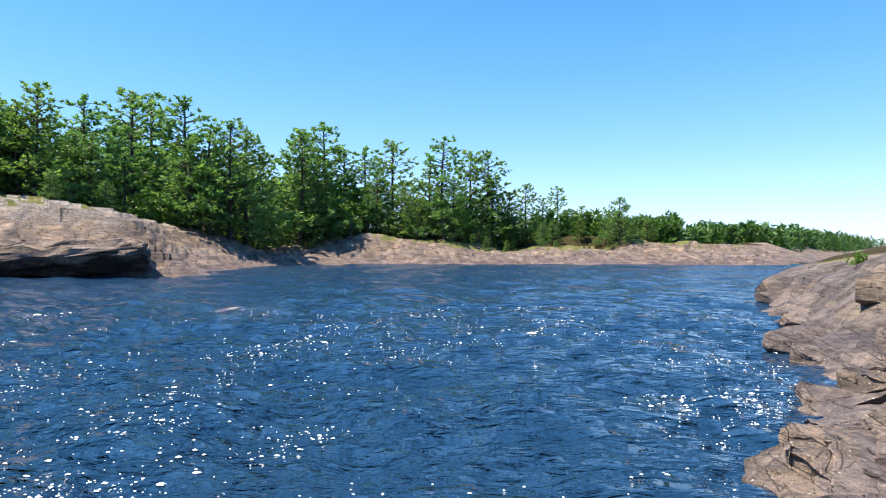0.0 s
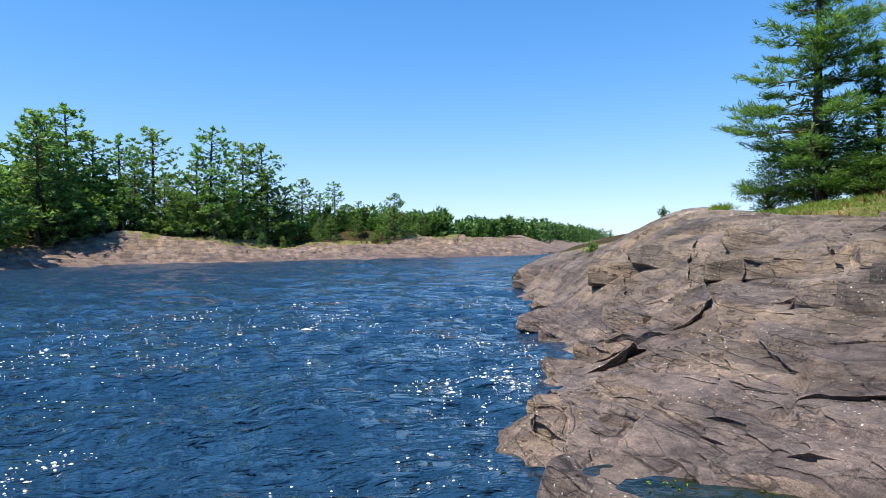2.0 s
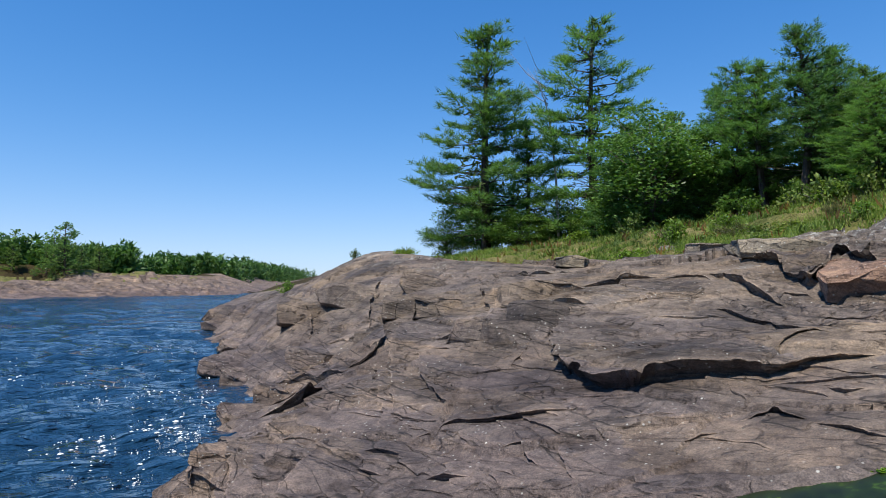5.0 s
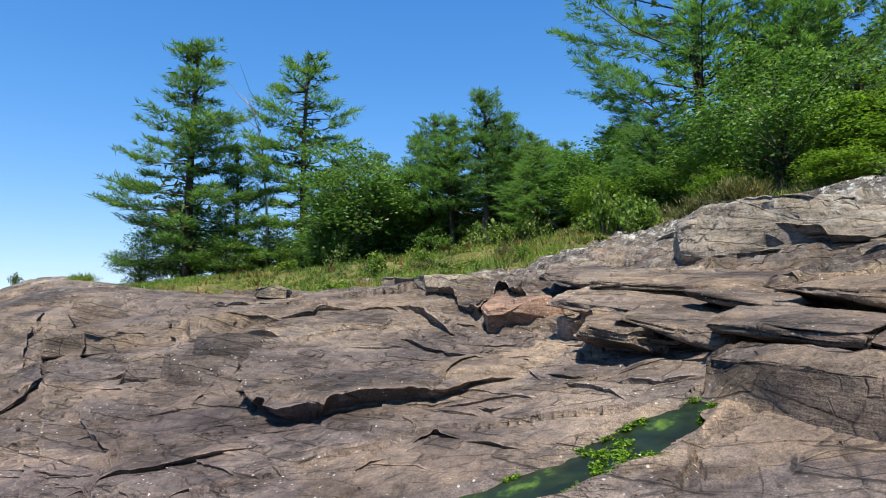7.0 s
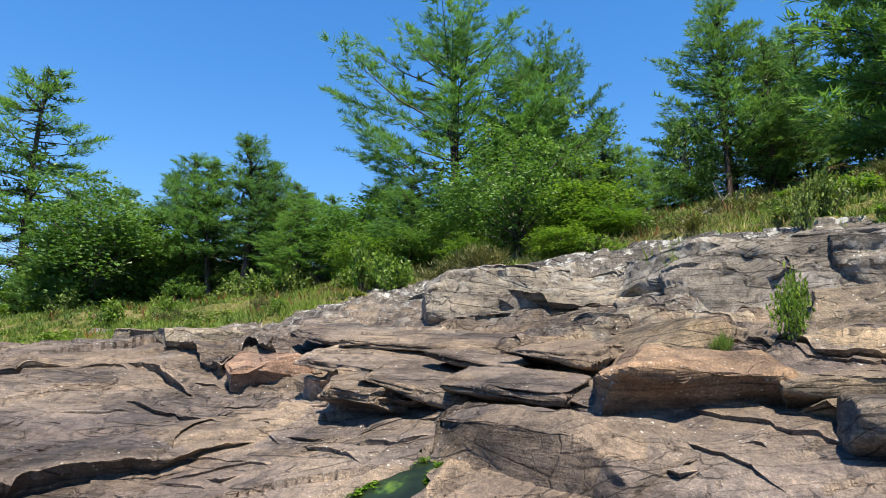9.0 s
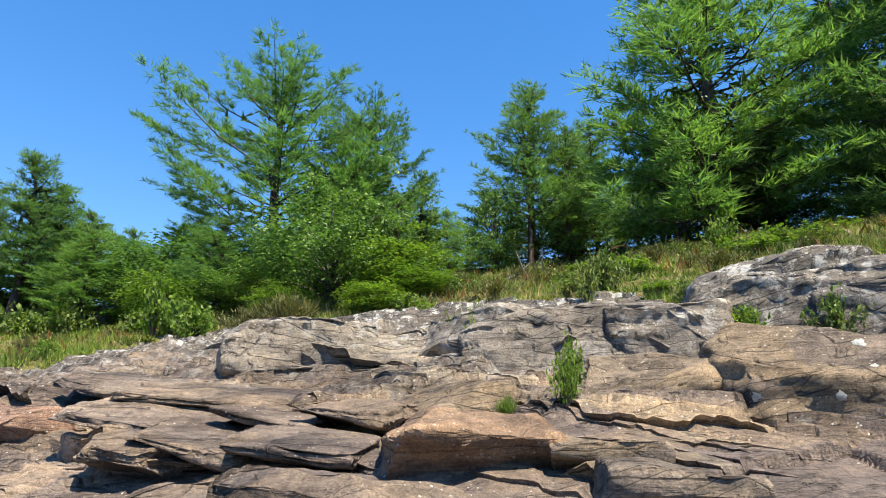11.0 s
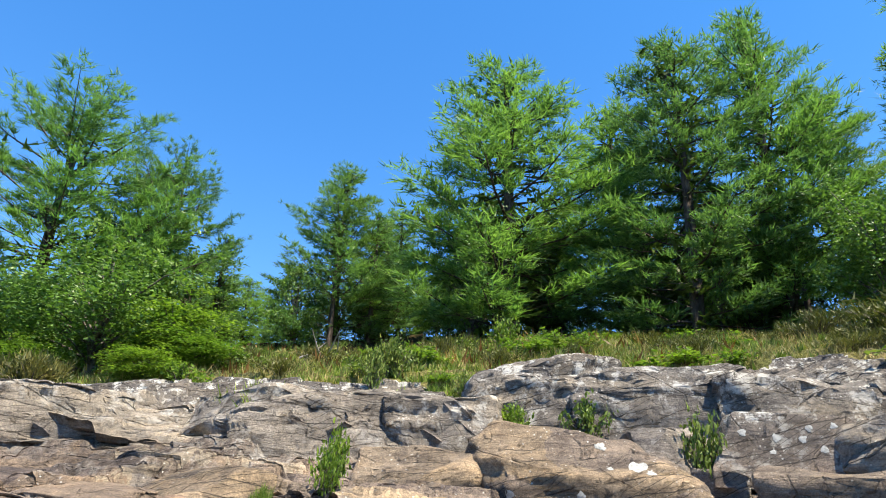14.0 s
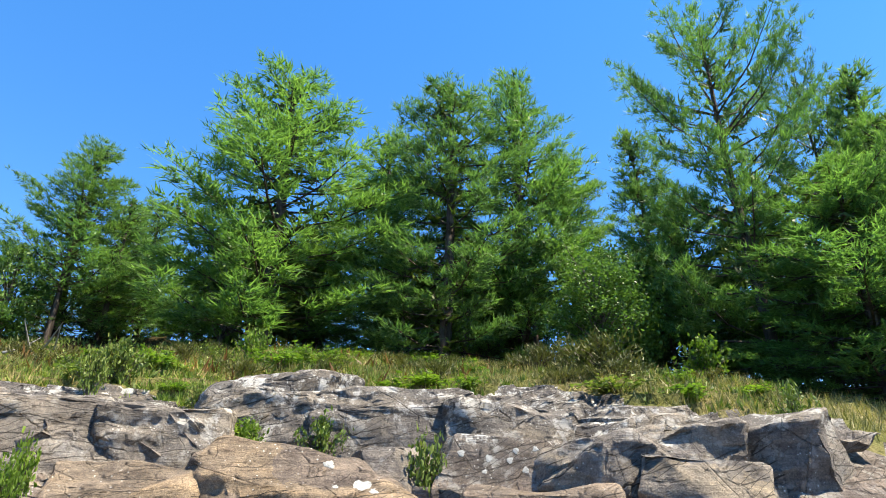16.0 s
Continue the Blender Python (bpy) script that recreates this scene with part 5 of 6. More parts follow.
# the far bank's trees: place and height of the tip
FAR_PINES = [
    (-43, 52, 16.5), (-47, 50, 15.5), (-45, 61, 17.7), (-46, 71, 20.4), (-39, 70, 19.1), (-50, 81, 22.5), (-34, 67, 15.6), (-32, 68, 16.2), (-46, 47, 13.0), (-43, 57, 13.0), (-41, 62, 13.5), (-36, 66, 14.0),
    (-32, 72, 15.5), (-32, 93, 19.9), (-30, 95, 21.4), (-30, 85, 17.7), (-33, 78, 14.0),
]
FAR_PINES_EAST = [
    (-28, 87, 14.1), (-25, 102, 18.7), (-21, 106, 20.2), (-28, 100, 17.7), (-22, 98, 14.6), (-12, 105, 20.7), (-14, 103, 15.2), (-8, 112, 19.3), (-5, 110, 18.8), (-10, 102, 13.8), (-4, 110, 13.8), (2, 118, 14.1),
    (-1, 112, 12.1), (8, 125, 14.5), (5, 120, 11.7), (13, 127, 10.8), (18, 112, 11.2), (16, 115, 8.0), (21, 116, 8.0), (10, 128, 10.1), (-18, 98, 11.6),
]
far_rng = np.random.default_rng(8)
fill = []


def wood(count, bearings, dists, inland_from, inland_to, low, high):
    """Random trees across the river between two distances from its shore: place and height of the tip."""
    done = 0
    while done < count:
        a, dist = radians(far_rng.uniform(*bearings)), far_rng.uniform(*dists)
        x, y = dist * math.sin(a), dist * math.cos(a)
        d = float(inland(np.array([x]), np.array([y]), FAR_SHORE)[0])
        if inland_from < d < inland_to:
            grown = 1.0 - 0.45 * smooth(-24, 6, math.degrees(a))
            fill.append((x, y, land_z(x, y) + far_rng.uniform(low, high) * grown))
            done += 1


wood(64, (-54, 12), (45, 140), 22, 55, 8.0, 12.5)
wood(68, (-54, 12), (42, 135), 16, 30, 5.5, 9.5)
wood(42, (-50, 10), (42, 120), 12.5, 19, 1.2, 4.0)
light_protos = [(pine("pine", 71, True, NEEDLES_FAR), 3.0, 12.0, "pine_tree"), (pine("open", 72, True, NEEDLES), 3.1, 12.0, "pine_tree"), (pine("slim", 73, True), 2.4, 12.0, "pine_tree"), (broadleaf("round", 74, LEAVES, True), 2.1, 6.3, "broadleaf_tree"), (pine("pine", 75, True, NEEDLES_FAR), 3.0, 12.0, "pine_tree")]
placed = set()
for i, (x, y, top) in enumerate(FAR_PINES + FAR_PINES_EAST + fill):
    k = (0, 0, 1, 0)[i % 4] if i < len(FAR_PINES + FAR_PINES_EAST) else (0, 4, 3, 0, 3, 4, 2)[i % 7]
    src, reach, tall, _ = light_protos[k]
    z = land_z(x, y)
    h = max(1.2, top - z)
    wide_ = h * (0.45 if k == 3 else 0.40) / reach
    m = pose(x, y, z - 0.1, 0, 0, 67 * i) @ Matrix.Diagonal((wide_, wide_, h / tall, 1))
    if k in placed:
        keep = src.matrix_basis.copy()
        src.matrix_basis = Matrix.Identity(4)
        copy_thing(src, m)
        src.matrix_basis = keep
    else:
        placed.add(k)
        src.matrix_basis = m
        tagged(src, "leafy green tree in the wood across the river" if k == 3 else "green pine in the wood across the river", "tree" if k == 3 else "pine tree", "trees across the river")

# the wood behind the near bank's trees
back = [(33, 13, 8.5), (35, 18, 8.5), (32, 22, 8.6), (29, 27, 8.4), (36, 4, 10.5), (34, 0, 10.6), (31, -3, 11.2), (33, -7, 12.6), (27, -13, 14.2), (25, -17, 15), (20, -17, 15), (18, -21, 15.5), (14, -22, 15), (11, -25, 15), (5, -26, 14.5), (0, -26, 14),
        (-5, -25, 12.5), (18, -14, 14), (28, 1, 9.8), (26, -10, 12.2), (-8, -24, 11), (-3, -29, 14), (30, 18, 8), (21, -14.5, 13.5), (33, 27, 8.5), (37, 23, 9), (30, 31, 8), (28, 24, 7), (40, 14, 10), (39, 8, 10.5), (24, -15, 13), (16, -19, 14), (12, -21, 14), (8, -25, 14), (2, -25, 13), (29, -5, 10.5), (28, -11, 12.5), (-1, -25, 13), (22, -19, 14), (31, -9.5, 12), (-6, -22, 11.5), (7, -22, 12), (13, -18.5, 11), (17, -16, 11)]
under_rng = np.random.default_rng(31)
for _ in range(32):
    a, dist = radians(under_rng.uniform(92, 172)), under_rng.uniform(19.5, 25)
    x, y = dist * math.sin(a), dist * math.cos(a)
    back.append((x, y, land_z(x, y) + under_rng.uniform(2.6, 5.2)))
for _ in range(20):
    a, dist = radians(under_rng.uniform(146, 188)), under_rng.uniform(18.5, 24)
    x, y = dist * math.sin(a), dist * math.cos(a)
    back.append((x, y, land_z(x, y) + under_rng.uniform(2.6, 4.4)))
for _ in range(20):
    a, dist = radians(under_rng.uniform(94, 150)), under_rng.uniform(22, 30)
    x, y = dist * math.sin(a), dist * math.cos(a)
    back.append((x, y, land_z(x, y) + under_rng.uniform(2.0, 4.0)))
for _ in range(14):
    a, dist = radians(under_rng.uniform(160, 187)), under_rng.uniform(20, 27)
    x, y = dist * math.sin(a), dist * math.cos(a)
    back.append((x, y, land_z(x, y) + under_rng.uniform(2.4, 4.4)))
wood_protos = [(pine("pine", 81, False, NEEDLES_BLUE, True), 2.6, 12.0), (pine("slim", 82, False, NEEDLES_BLUE, True), 2.0, 12.0), (broadleaf("round", 83, LEAVES, False, 45), 2.1, 6.3)]
placed = set()
for i, (x, y, top) in enumerate(back):
    k = (0, 1, 2, 0)[i % 4] if i < 96 else 2
    src, reach, tall = wood_protos[k]
    z = land_z(x, y)
    h = max(1.5, top - z)
    m = pose(x, y, z - 0.1, 0, 0, 41 * i) @ Matrix.Diagonal((h * 0.30 / reach, h * 0.30 / reach, h / tall, 1))
    if k not in placed:
        placed.add(k)
        src.matrix_basis = m
        tagged(src, "shady leafy tree deep in the near wood" if k == 2 else "dark pine deep in the near wood", "tree" if k == 2 else "pine tree", "wood behind the near bank")
    else:
        keep = src.matrix_basis.copy()
        src.matrix_basis = Matrix.Identity(4)
        copy_thing(src, m)
        src.matrix_basis = keep

# a dead snag between the two tall open pines
snag = new("dead_tree")
snag.matrix_basis = pose(25.3, 20.4, land_z(25.3, 20.4) - 0.1, 0, 0, 0)
rng = np.random.default_rng(15)
part("trunk", tubes("trunk", [([(0, 0, 0), (-0.1, 0.1, 4.0), (-0.35, 0.35, 7.2), (-0.9, 0.8, 9.6)], (0.08, 0.06, 0.035, 0.008))], BARK_GREY, 6), snag)
for k in range(16):
    h = rng.uniform(4.5, 9.0)
    w, ln = rng.uniform(1.2, 3.8), rng.uniform(0.8, 2.0)
    x0, y0 = -0.35 * h / 7.2, 0.35 * h / 7.2
    tip = (x0 + ln * math.cos(w), y0 + ln * math.sin(w))
    part("branch", tubes("branch", [([(x0, y0, h), (x0 + 0.5 * (tip[0] - x0), y0 + 0.5 * (tip[1] - y0), h + 0.35 * ln), (*tip, h + 1.0 * ln)], (0.028, 0.016, 0.005))], BARK_GREY, 4), snag)
tagged(snag, "bare grey dead tree leaning between the tall pines", "dead tree")

# low plants
LOW = [
    (14.1, -0.7, 0.95, 0.60, "juniper"),
    (14.1, 0.2, 0.72, 0.48, "juniper"),
    (13.9, 1.4, 0.61, 0.91, "herb"),
    (15.3, 2.2, 0.54, 1.36, "herb"),
    (13.5, 1.1, 0.53, 0.70, "herb"),
    (13.6, -0.6, 0.71, 0.59, "juniper"),
    (12.8, -2.9, 0.61, 0.50, "herb"),
    (10.7, -6.0, 0.27, 0.72, "shrub"),
    (14.2, -6.7, 0.49, 0.37, "juniper"),
    (10.2, -5.5, 0.29, 0.78, "shrub"),
    (9.2, -6.7, 0.28, 0.55, "shrub"),
    (7.8, -6.5, 0.42, 0.52, "herb"),
    (6.5, -3.45, 0.22, 0.60, "fern"),
    (6.2, -3.25, 0.20, 0.48, "fern"),
    (9.0, -3.3, 0.55, 0.50, "grassy"),
    (9.1, -4.2, 0.32, 0.28, "rusty"),
    (6.6, -2.8, 0.11, 0.16, "grassy"),
    (16.0, -4.9, 0.73, 0.51, "juniper"),
    (11.2, -9.1, 0.51, 0.97, "yellow"),
    (10.6, -9.9, 0.66, 0.54, "herb"),
    (5.4, -7.6, 0.36, 0.95, "shrub"),
    (6.9, -7.2, 0.38, 0.62, "shrub"),
    (7.6, -6.5, 0.29, 0.54, "herb"),
    (8.7, -6.6, 0.16, 0.44, "shrub"),
    (7.9, -7.0, 0.15, 0.33, "shrub"),
    (5.0, -12.7, 1.17, 0.59, "juniper"),
    (6.4, -12.6, 0.68, 0.46, "juniper"),
    (1.7, -11.0, 0.32, 0.70, "shrub"),
    (3.0, -8.9, 0.26, 0.50, "shrub"),
    (1.8, -10.5, 0.21, 0.35, "herb"),
    (10.7, -6.2, 0.41, 0.81, "shrub"),
    (9.1, -6.9, 0.19, 0.52, "shrub"),
    (10.2, -10.4, 0.49, 0.42, "herb"),
    (3.6, -14.7, 0.68, 1.02, "herb"),
    (16.4, -6.8, 0.77, 0.51, "juniper"),
    (14.5, -8.6, 0.79, 0.46, "herb"),
    (11.8, 23.2, 0.47, 0.58, "herb"),
    (12.6, 19.4, 0.24, 0.45, "shrub"),
    (12.3, 15.9, 0.52, 0.24, "grassy"),
    (17.0, 10.9, 0.80, 0.71, "herb"),
    (18.6, 10.3, 0.74, 0.93, "herb"),
    (21.5, 6.2, 0.72, 0.54, "herb"),
    (15.3, 1.8, 0.68, 1.01, "herb"),
    (16.2, 2.7, 0.50, 0.74, "herb"),
]
BUSHES = {"juniper": ("juniper_bush", JUNIPER, "needle", "low brownish green juniper on the slope"), "herb": ("leafy_bush", LEAVES_LIGHT, "leaf", "bright green leafy bush beside the rock"), "shrub": ("shrub", SHRUB, "leaf", "upright green shrub growing from a rock crevice"),
          "fern": ("fern", LEAVES_LIGHT, "leaf", "bright green fern between the boulders"), "grassy": ("grass_tuft", GRASS, "blade", "green grass tuft in a joint of the rock"), "rusty": ("dry_fern", FERN_RED, "leaf", "rusty red low plants on the ledge"), "yellow": ("willow_bush", LEAVES_LIGHT, "leaf", "yellow-green willow bush on the meadow")}
bush_protos = {}
for i, (x, y, w, h, kind_of) in enumerate(LOW):
    name, mat, foliage, label = BUSHES[kind_of]
    m = stand(None, x, y, w, h, 83 * i, 0.08 if x < 11 and y < -2 else 0.0)
    if kind_of not in bush_protos:
        ob = bush_protos[kind_of] = bush(name, 200 + i, mat, foliage)
        tagged(ob, label, "bush" if kind_of not in ("fern", "grassy") else "plant", name.replace("_", " ") + " plants")
        ob.matrix_basis = m
    else:
        src = bush_protos[kind_of]
        keep = src.matrix_basis.copy()
        src.matrix_basis = Matrix.Identity(4)
        copy_thing(src, m)
        src.matrix_basis = keep

rng = np.random.default_rng(77)
scatter = []
while len(scatter) < 84:
    x, y = rng.uniform(2, 20), rng.uniform(-15, 12)
    e = float(meadow_edge(np.array([x]), np.array([y]))[0])
    if 0.4 < e < 6.5:
        scatter.append((x, y, rng.uniform(0.3, 0.75), rng.uniform(0.15, 0.42), ("juniper", "herb", "shrub", "juniper", "shrub", "yellow")[int(rng.integers(6))]))
while len(scatter) < 124:
    x, y = rng.uniform(1, 17), rng.uniform(-14, -4)
    e = float(meadow_edge(np.array([x]), np.array([y]))[0])
    if 0.2 < e < 4.5:
        scatter.append((x, y, rng.uniform(0.5, 1.0), rng.uniform(0.18, 0.38), ("juniper", "juniper", "shrub", "herb")[int(rng.integers(4))]))
for _ in range(14):
    y = rng.uniform(3, 17)
    scatter.append((rng.uniform(18.5, 22.5) + 0.12 * y, y, rng.uniform(0.5, 1.0), rng.uniform(0.5, 1.1), ("herb", "shrub", "shrub", "yellow")[int(rng.integers(4))]))
for i, (x, y, w, h, kind_of) in enumerate(scatter):
    src = bush_protos[kind_of]
    keep = src.matrix_basis.copy()
    src.matrix_basis = Matrix.Identity(4)
    copy_thing(src, stand(None, x, y, w, h, 29 * i))
    src.matrix_basis = keep


def meadow_cover(name, mat, label, count, seed, low, high, length, width, where):
    """Grass over the soil of the near bank."""
    rng = np.random.default_rng(seed)
    x, y = rng.uniform(*where[0], count * 4), rng.uniform(*where[1], count * 4)
    e = meadow_edge(x, y)
    patchy = fbm(x * 0.45, y * 0.45, seed=seed, octaves=3) + rng.normal(size=len(x)) * 0.25
    ok = (e > low) & (e < high) & (patchy > -0.1)
    x, y = x[ok][:count], y[ok][:count]
    z = land(x, y)[0]
    ob = new(name, sprays(name, np.stack([x, y, z], 1), np.tile((0.0, 0.0, 1.0), (len(x), 1)), 5, length, width, 0.42, mat, rng))
    tagged(ob, label, "grass", kind="stuff")


meadow_cover("meadow_grass", GRASS, "green meadow grass at the edge of the pines", 11000, 1, -0.2, 9, 0.19, 0.010, ((11, 24), (3, 24)))
meadow_cover("slope_grass", GRASS, "patchy green grass on the slope", 8000, 2, -0.1, 7, 0.17, 0.009, ((6, 22), (-15, 4)))
meadow_cover("dry_grass", GRASS_DRY, "dry straw-coloured grass on the slope", 9000, 3, 0.0, 7, 0.20, 0.008, ((6, 22), (-15, 4)))
meadow_cover("south_grass", GRASS_DRY, "dry grass below the southern pines", 4200, 4, 0.0, 6, 0.20, 0.008, ((-6, 9), (-19, -9)))
meadow_cover("ground_ferns", FERN_RED, "rusty ferns scattered through the grass", 350, 6, 0.2, 8, 0.30, 0.04, ((6, 24), (-15, 20)))
meadow_cover("ground_leaves", SHRUB, "low green shoots and blueberry bushes", 9000, 7, 0.0, 10, 0.15, 0.026, ((2, 26), (-16, 24)))

# the wood far down the river
rng = np.random.default_rng(17)
a, dist = rng.uniform(-9, 40, 60000), 120 + 590 * rng.uniform(0, 1, 60000) ** 1.3
wx_, wy_ = dist * np.sin(np.radians(a)), dist * np.cos(np.radians(a))
dd = inland(wx_, wy_, FAR_SHORE)
ok = (dd > 12) & (dd < 26 + dist * 0.06) & (dist > np.where(a < 14, 122, 160))
wx_, wy_, dist = wx_[ok][:1300], wy_[ok][:1300], dist[ok][:1300]
wz_ = far_bank(wx_, wy_)[0]
tall = rng.uniform(0.75, 1.1, len(wx_)) * (2.6 + dist * 0.014)
per = 13
f = rng.uniform(0.02, 1, (len(wx_), per))
rad = (1.02 - f) ** 0.7 * tall[:, None] * 0.27
ang = rng.uniform(0, 6.28, (len(wx_), per))
at = np.stack([wx_[:, None] + rad * np.cos(ang), wy_[:, None] + rad * np.sin(ang), wz_[:, None] + f * tall[:, None]], -1).reshape(-1, 3)
out = np.stack([np.cos(ang), np.sin(ang), np.full_like(ang, 0.7)], -1).reshape(-1, 3)
tagged(new("far_wood", sprays("far_wood", at, unit(out), 5, 1.15, 0.31, 0.6, FAR_TREES, rng)), "continuous green pine wood along the river bend", "wood", kind="stuff")

# ---- loose and ledge rocks ----
def rock(name, at, size, turn, tilt, mat, label, category, seed, group="", box=6.0, layers=0.0, cuts=(), rough=0.05, level=5, chips=9, soft=0):
    """One block of gneiss split along flat joints. at: its middle; size: length, depth, height; turn: degrees of its length from east; tilt: degrees (across, along); layers: depth of its sheeting;
    cuts: planes (x, y, z, distance) in its own unit box that take off corners and undercut it; box: the more, the fewer corners are gone; soft: how far weather has rounded it."""
    rng = np.random.default_rng(seed)
    half = np.array(size) / 2
    bm = bmesh.new()
    bmesh.ops.create_cube(bm, size=2.0)
    planes = [(*unit(np.array(c[:3], float)), c[3]) for c in cuts]
    for _ in range(chips):
        n = unit(rng.normal(size=3) * (1, 1, 0.8))
        planes.append((*n, rng.uniform(0.80, 1.05) * np.abs(n).sum() ** (0.45 + 0.02 * box)))
    for nx, ny, nz, dist in planes:
        cut = bmesh.ops.bisect_plane(bm, geom=bm.verts[:] + bm.edges[:] + bm.faces[:], dist=1e-5, plane_co=(nx * dist, ny * dist, nz * dist), plane_no=(nx, ny, nz), clear_outer=True)
        rim = [e for e in cut["geom_cut"] if isinstance(e, bmesh.types.BMEdge)]
        if len(rim) > 2:
            bmesh.ops.edgeloop_fill(bm, edges=rim)
    for v in bm.verts:
        v.co = [c * h for c, h in zip(v.co, half)]
    bmesh.ops.remove_doubles(bm, verts=bm.verts[:], dist=0.01 * half.min())
    bmesh.ops.bevel(bm, geom=bm.edges[:], offset=min(0.16 * half.min(), 0.012 + 0.045 * half.min() * 12 / max(box, 3)), segments=2, profile=0.6, affect="EDGES", clamp_overlap=True)
    bmesh.ops.triangulate(bm, faces=bm.faces[:])
    goal = max(size) / {4: 12, 5: 22, 6: 40}[level]
    for _ in range(7):
        long_edges = [e for e in bm.edges if e.calc_length() > goal]
        if not long_edges or len(bm.verts) > (2000 if level == 6 else 900):
            break
        bmesh.ops.subdivide_edges(bm, edges=long_edges, cuts=1)
        bmesh.ops.triangulate(bm, faces=[f for f in bm.faces if len(f.verts) > 3])
    for _ in range(soft):
        bmesh.ops.smooth_vert(bm, verts=bm.verts[:], factor=0.6, use_axis_x=True, use_axis_y=True, use_axis_z=True)
    bm.normal_update()
    p = np.array([v.co[:] for v in bm.verts])
    n = np.array([v.normal[:] for v in bm.verts])
    f = np.array([[v.index for v in q.verts] for q in bm.faces])
    bm.free()
    d = p / half
    s = rng.uniform(0, 50, 3)
    if layers:
        bed = p[:, 2] / max(0.05, size[2] / 5) + 0.6 * fbm(p[:, 0] * 1.2 + s[0], p[:, 1] * 1.2, octaves=2, seed=seed)
        k = np.floor(bed).astype(np.int64)
        shift = (hashed(k, k * 0 + seed, k * 0, 3) - 0.5) * 2
        edge = np.clip((np.hypot(d[:, 0], d[:, 1]) - 0.5) * 2, 0, 1)
        groove = smooth(0.16, 0.0, np.abs(bed - np.round(bed)))
        p = p + unit(d * (1, 1, 0.0)) * ((shift - 0.9 * groove) * layers * edge)[:, None]
    fit = min(1.0, 1.5 * half.min() / 0.3)
    big = fbm(p[:, 0] * 1.1 + s[0], p[:, 1] * 1.1 + s[1], p[:, 2] * 1.6 + s[2], 3, seed)
    small = fbm(p[:, 0] * 4 + s[0], p[:, 1] * 4 + s[1], p[:, 2] * 7 + s[2], 5, seed + 9, 0.55)
    p = p + n * (big * rough * 1.3 + small * rough * 0.40)[:, None] * fit
    ob = new(name, mesh_from(name, p, f, [mat], sharp=40))
    ob.matrix_basis = pose(*at, tilt[0], tilt[1], turn)
    return tagged(ob, label, category, group)


def lichen(ob, near, size, seed):
    """A crust of white lichen that lies on a rock's face at the place nearest to a point."""
    rng = np.random.default_rng(seed)
    inv = ob.matrix_basis.inverted()
    ok, c, n, _ = ob.closest_point_on_mesh(inv @ Vector(near))
    a = n.orthogonal().normalized()
    b = n.cross(a)
    ring = 18
    verts = [c + n * 0.007]
    for radius in (0.5, 1.0):
        for k in range(ring):
            w = 2 * math.pi * k / ring
            r = 0.85 * size * radius * (1 + 0.16 * math.sin(3 * w + seed) + 0.14 * rng.normal())
            q = c + (a * math.cos(w) + b * math.sin(w)) * r
            ok, s, sn, _ = ob.closest_point_on_mesh(q)
            verts.append(s + sn * (0.006 if radius < 1 else 0.003))
    faces = [(0, 1 + k, 1 + (k + 1) % ring, 0) for k in range(ring)]
    tri = [(0, 1 + k, 1 + (k + 1) % ring) for k in range(ring)]
    for k in range(ring):
        k2 = (k + 1) % ring
        tri += [(1 + k, 1 + ring + k, 1 + ring + k2), (1 + k, 1 + ring + k2, 1 + k2)]
    part("lichen", mesh_from("lichen", verts, tri, [LICHEN]), ob, "round white crust of lichen")


SLAB, BLOCK = "rock slab", "boulder"
rock("boulder", (4.75, 3.35, 0.52), (0.85, 0.5, 0.34), -35, (0, 0), ROCK_DARK, "low dark rock knob with a pale top", BLOCK, 3, cuts=((0, -1, 0.2, 0.7),))
rock("boulder", (8.8, 2.1, 1.95), (1.35, 0.85, 0.62), -66, (-6, 16), ROCK_PINK, "pinkish angular boulder resting on the ledge", BLOCK, 4, cuts=((-1, -0.4, 0.7, 0.72), (0.2, -1, -0.8, 0.75), (1, 0, 0.8, 0.8)))
rock("boulder", (8.2, 1.15, 1.70), (0.75, 0.5, 0.36), -60, (0, 10), ROCK_PINK, "small reddish block wedged under the ledge", BLOCK, 5, level=4)
rock("boulder", (8.45, 1.5, 1.86), (0.42, 0.35, 0.24), -40, (10, 0), ROCK, "small brown block wedged beside the ledge", BLOCK, 6, level=4)
rock("boulder", (5.46, -2.10, 1.84), (1.38, 1.05, 0.86), -90, (-2, 3), ROCK_RUST, "rust-brown boulder with a deep black undercut", BLOCK, 44, cuts=((0, -1.0, -1.0, 0.42), (0, -0.5, 1, 0.92), (-1, 0, 0.7, 1.0), (1, -0.3, 0.8, 1.05)), box=6, chips=3, rough=0.08, level=6, soft=6)
rock("boulder", (5.20, -1.13, 1.49), (1.80, 1.00, 0.58), -139, (-5, 2), ROCK, "thick brown block with a flat top by the gully", BLOCK, 61, cuts=((1, -0.2, 0.5, 1.0), (0, -1, 0.9, 1.12)), box=7, chips=4, rough=0.05, level=6, soft=2)
rock("boulder", (7.5, -2.5, 2.20), (1.8, 1.4, 0.80), -70, (-8, -4), ROCK_TAN, "tan cone-shaped rock hump", BLOCK, 45, cuts=((1, -0.2, 1.1, 0.72), (-1, -0.3, 1.0, 0.72)), box=3.5, soft=6, level=6)
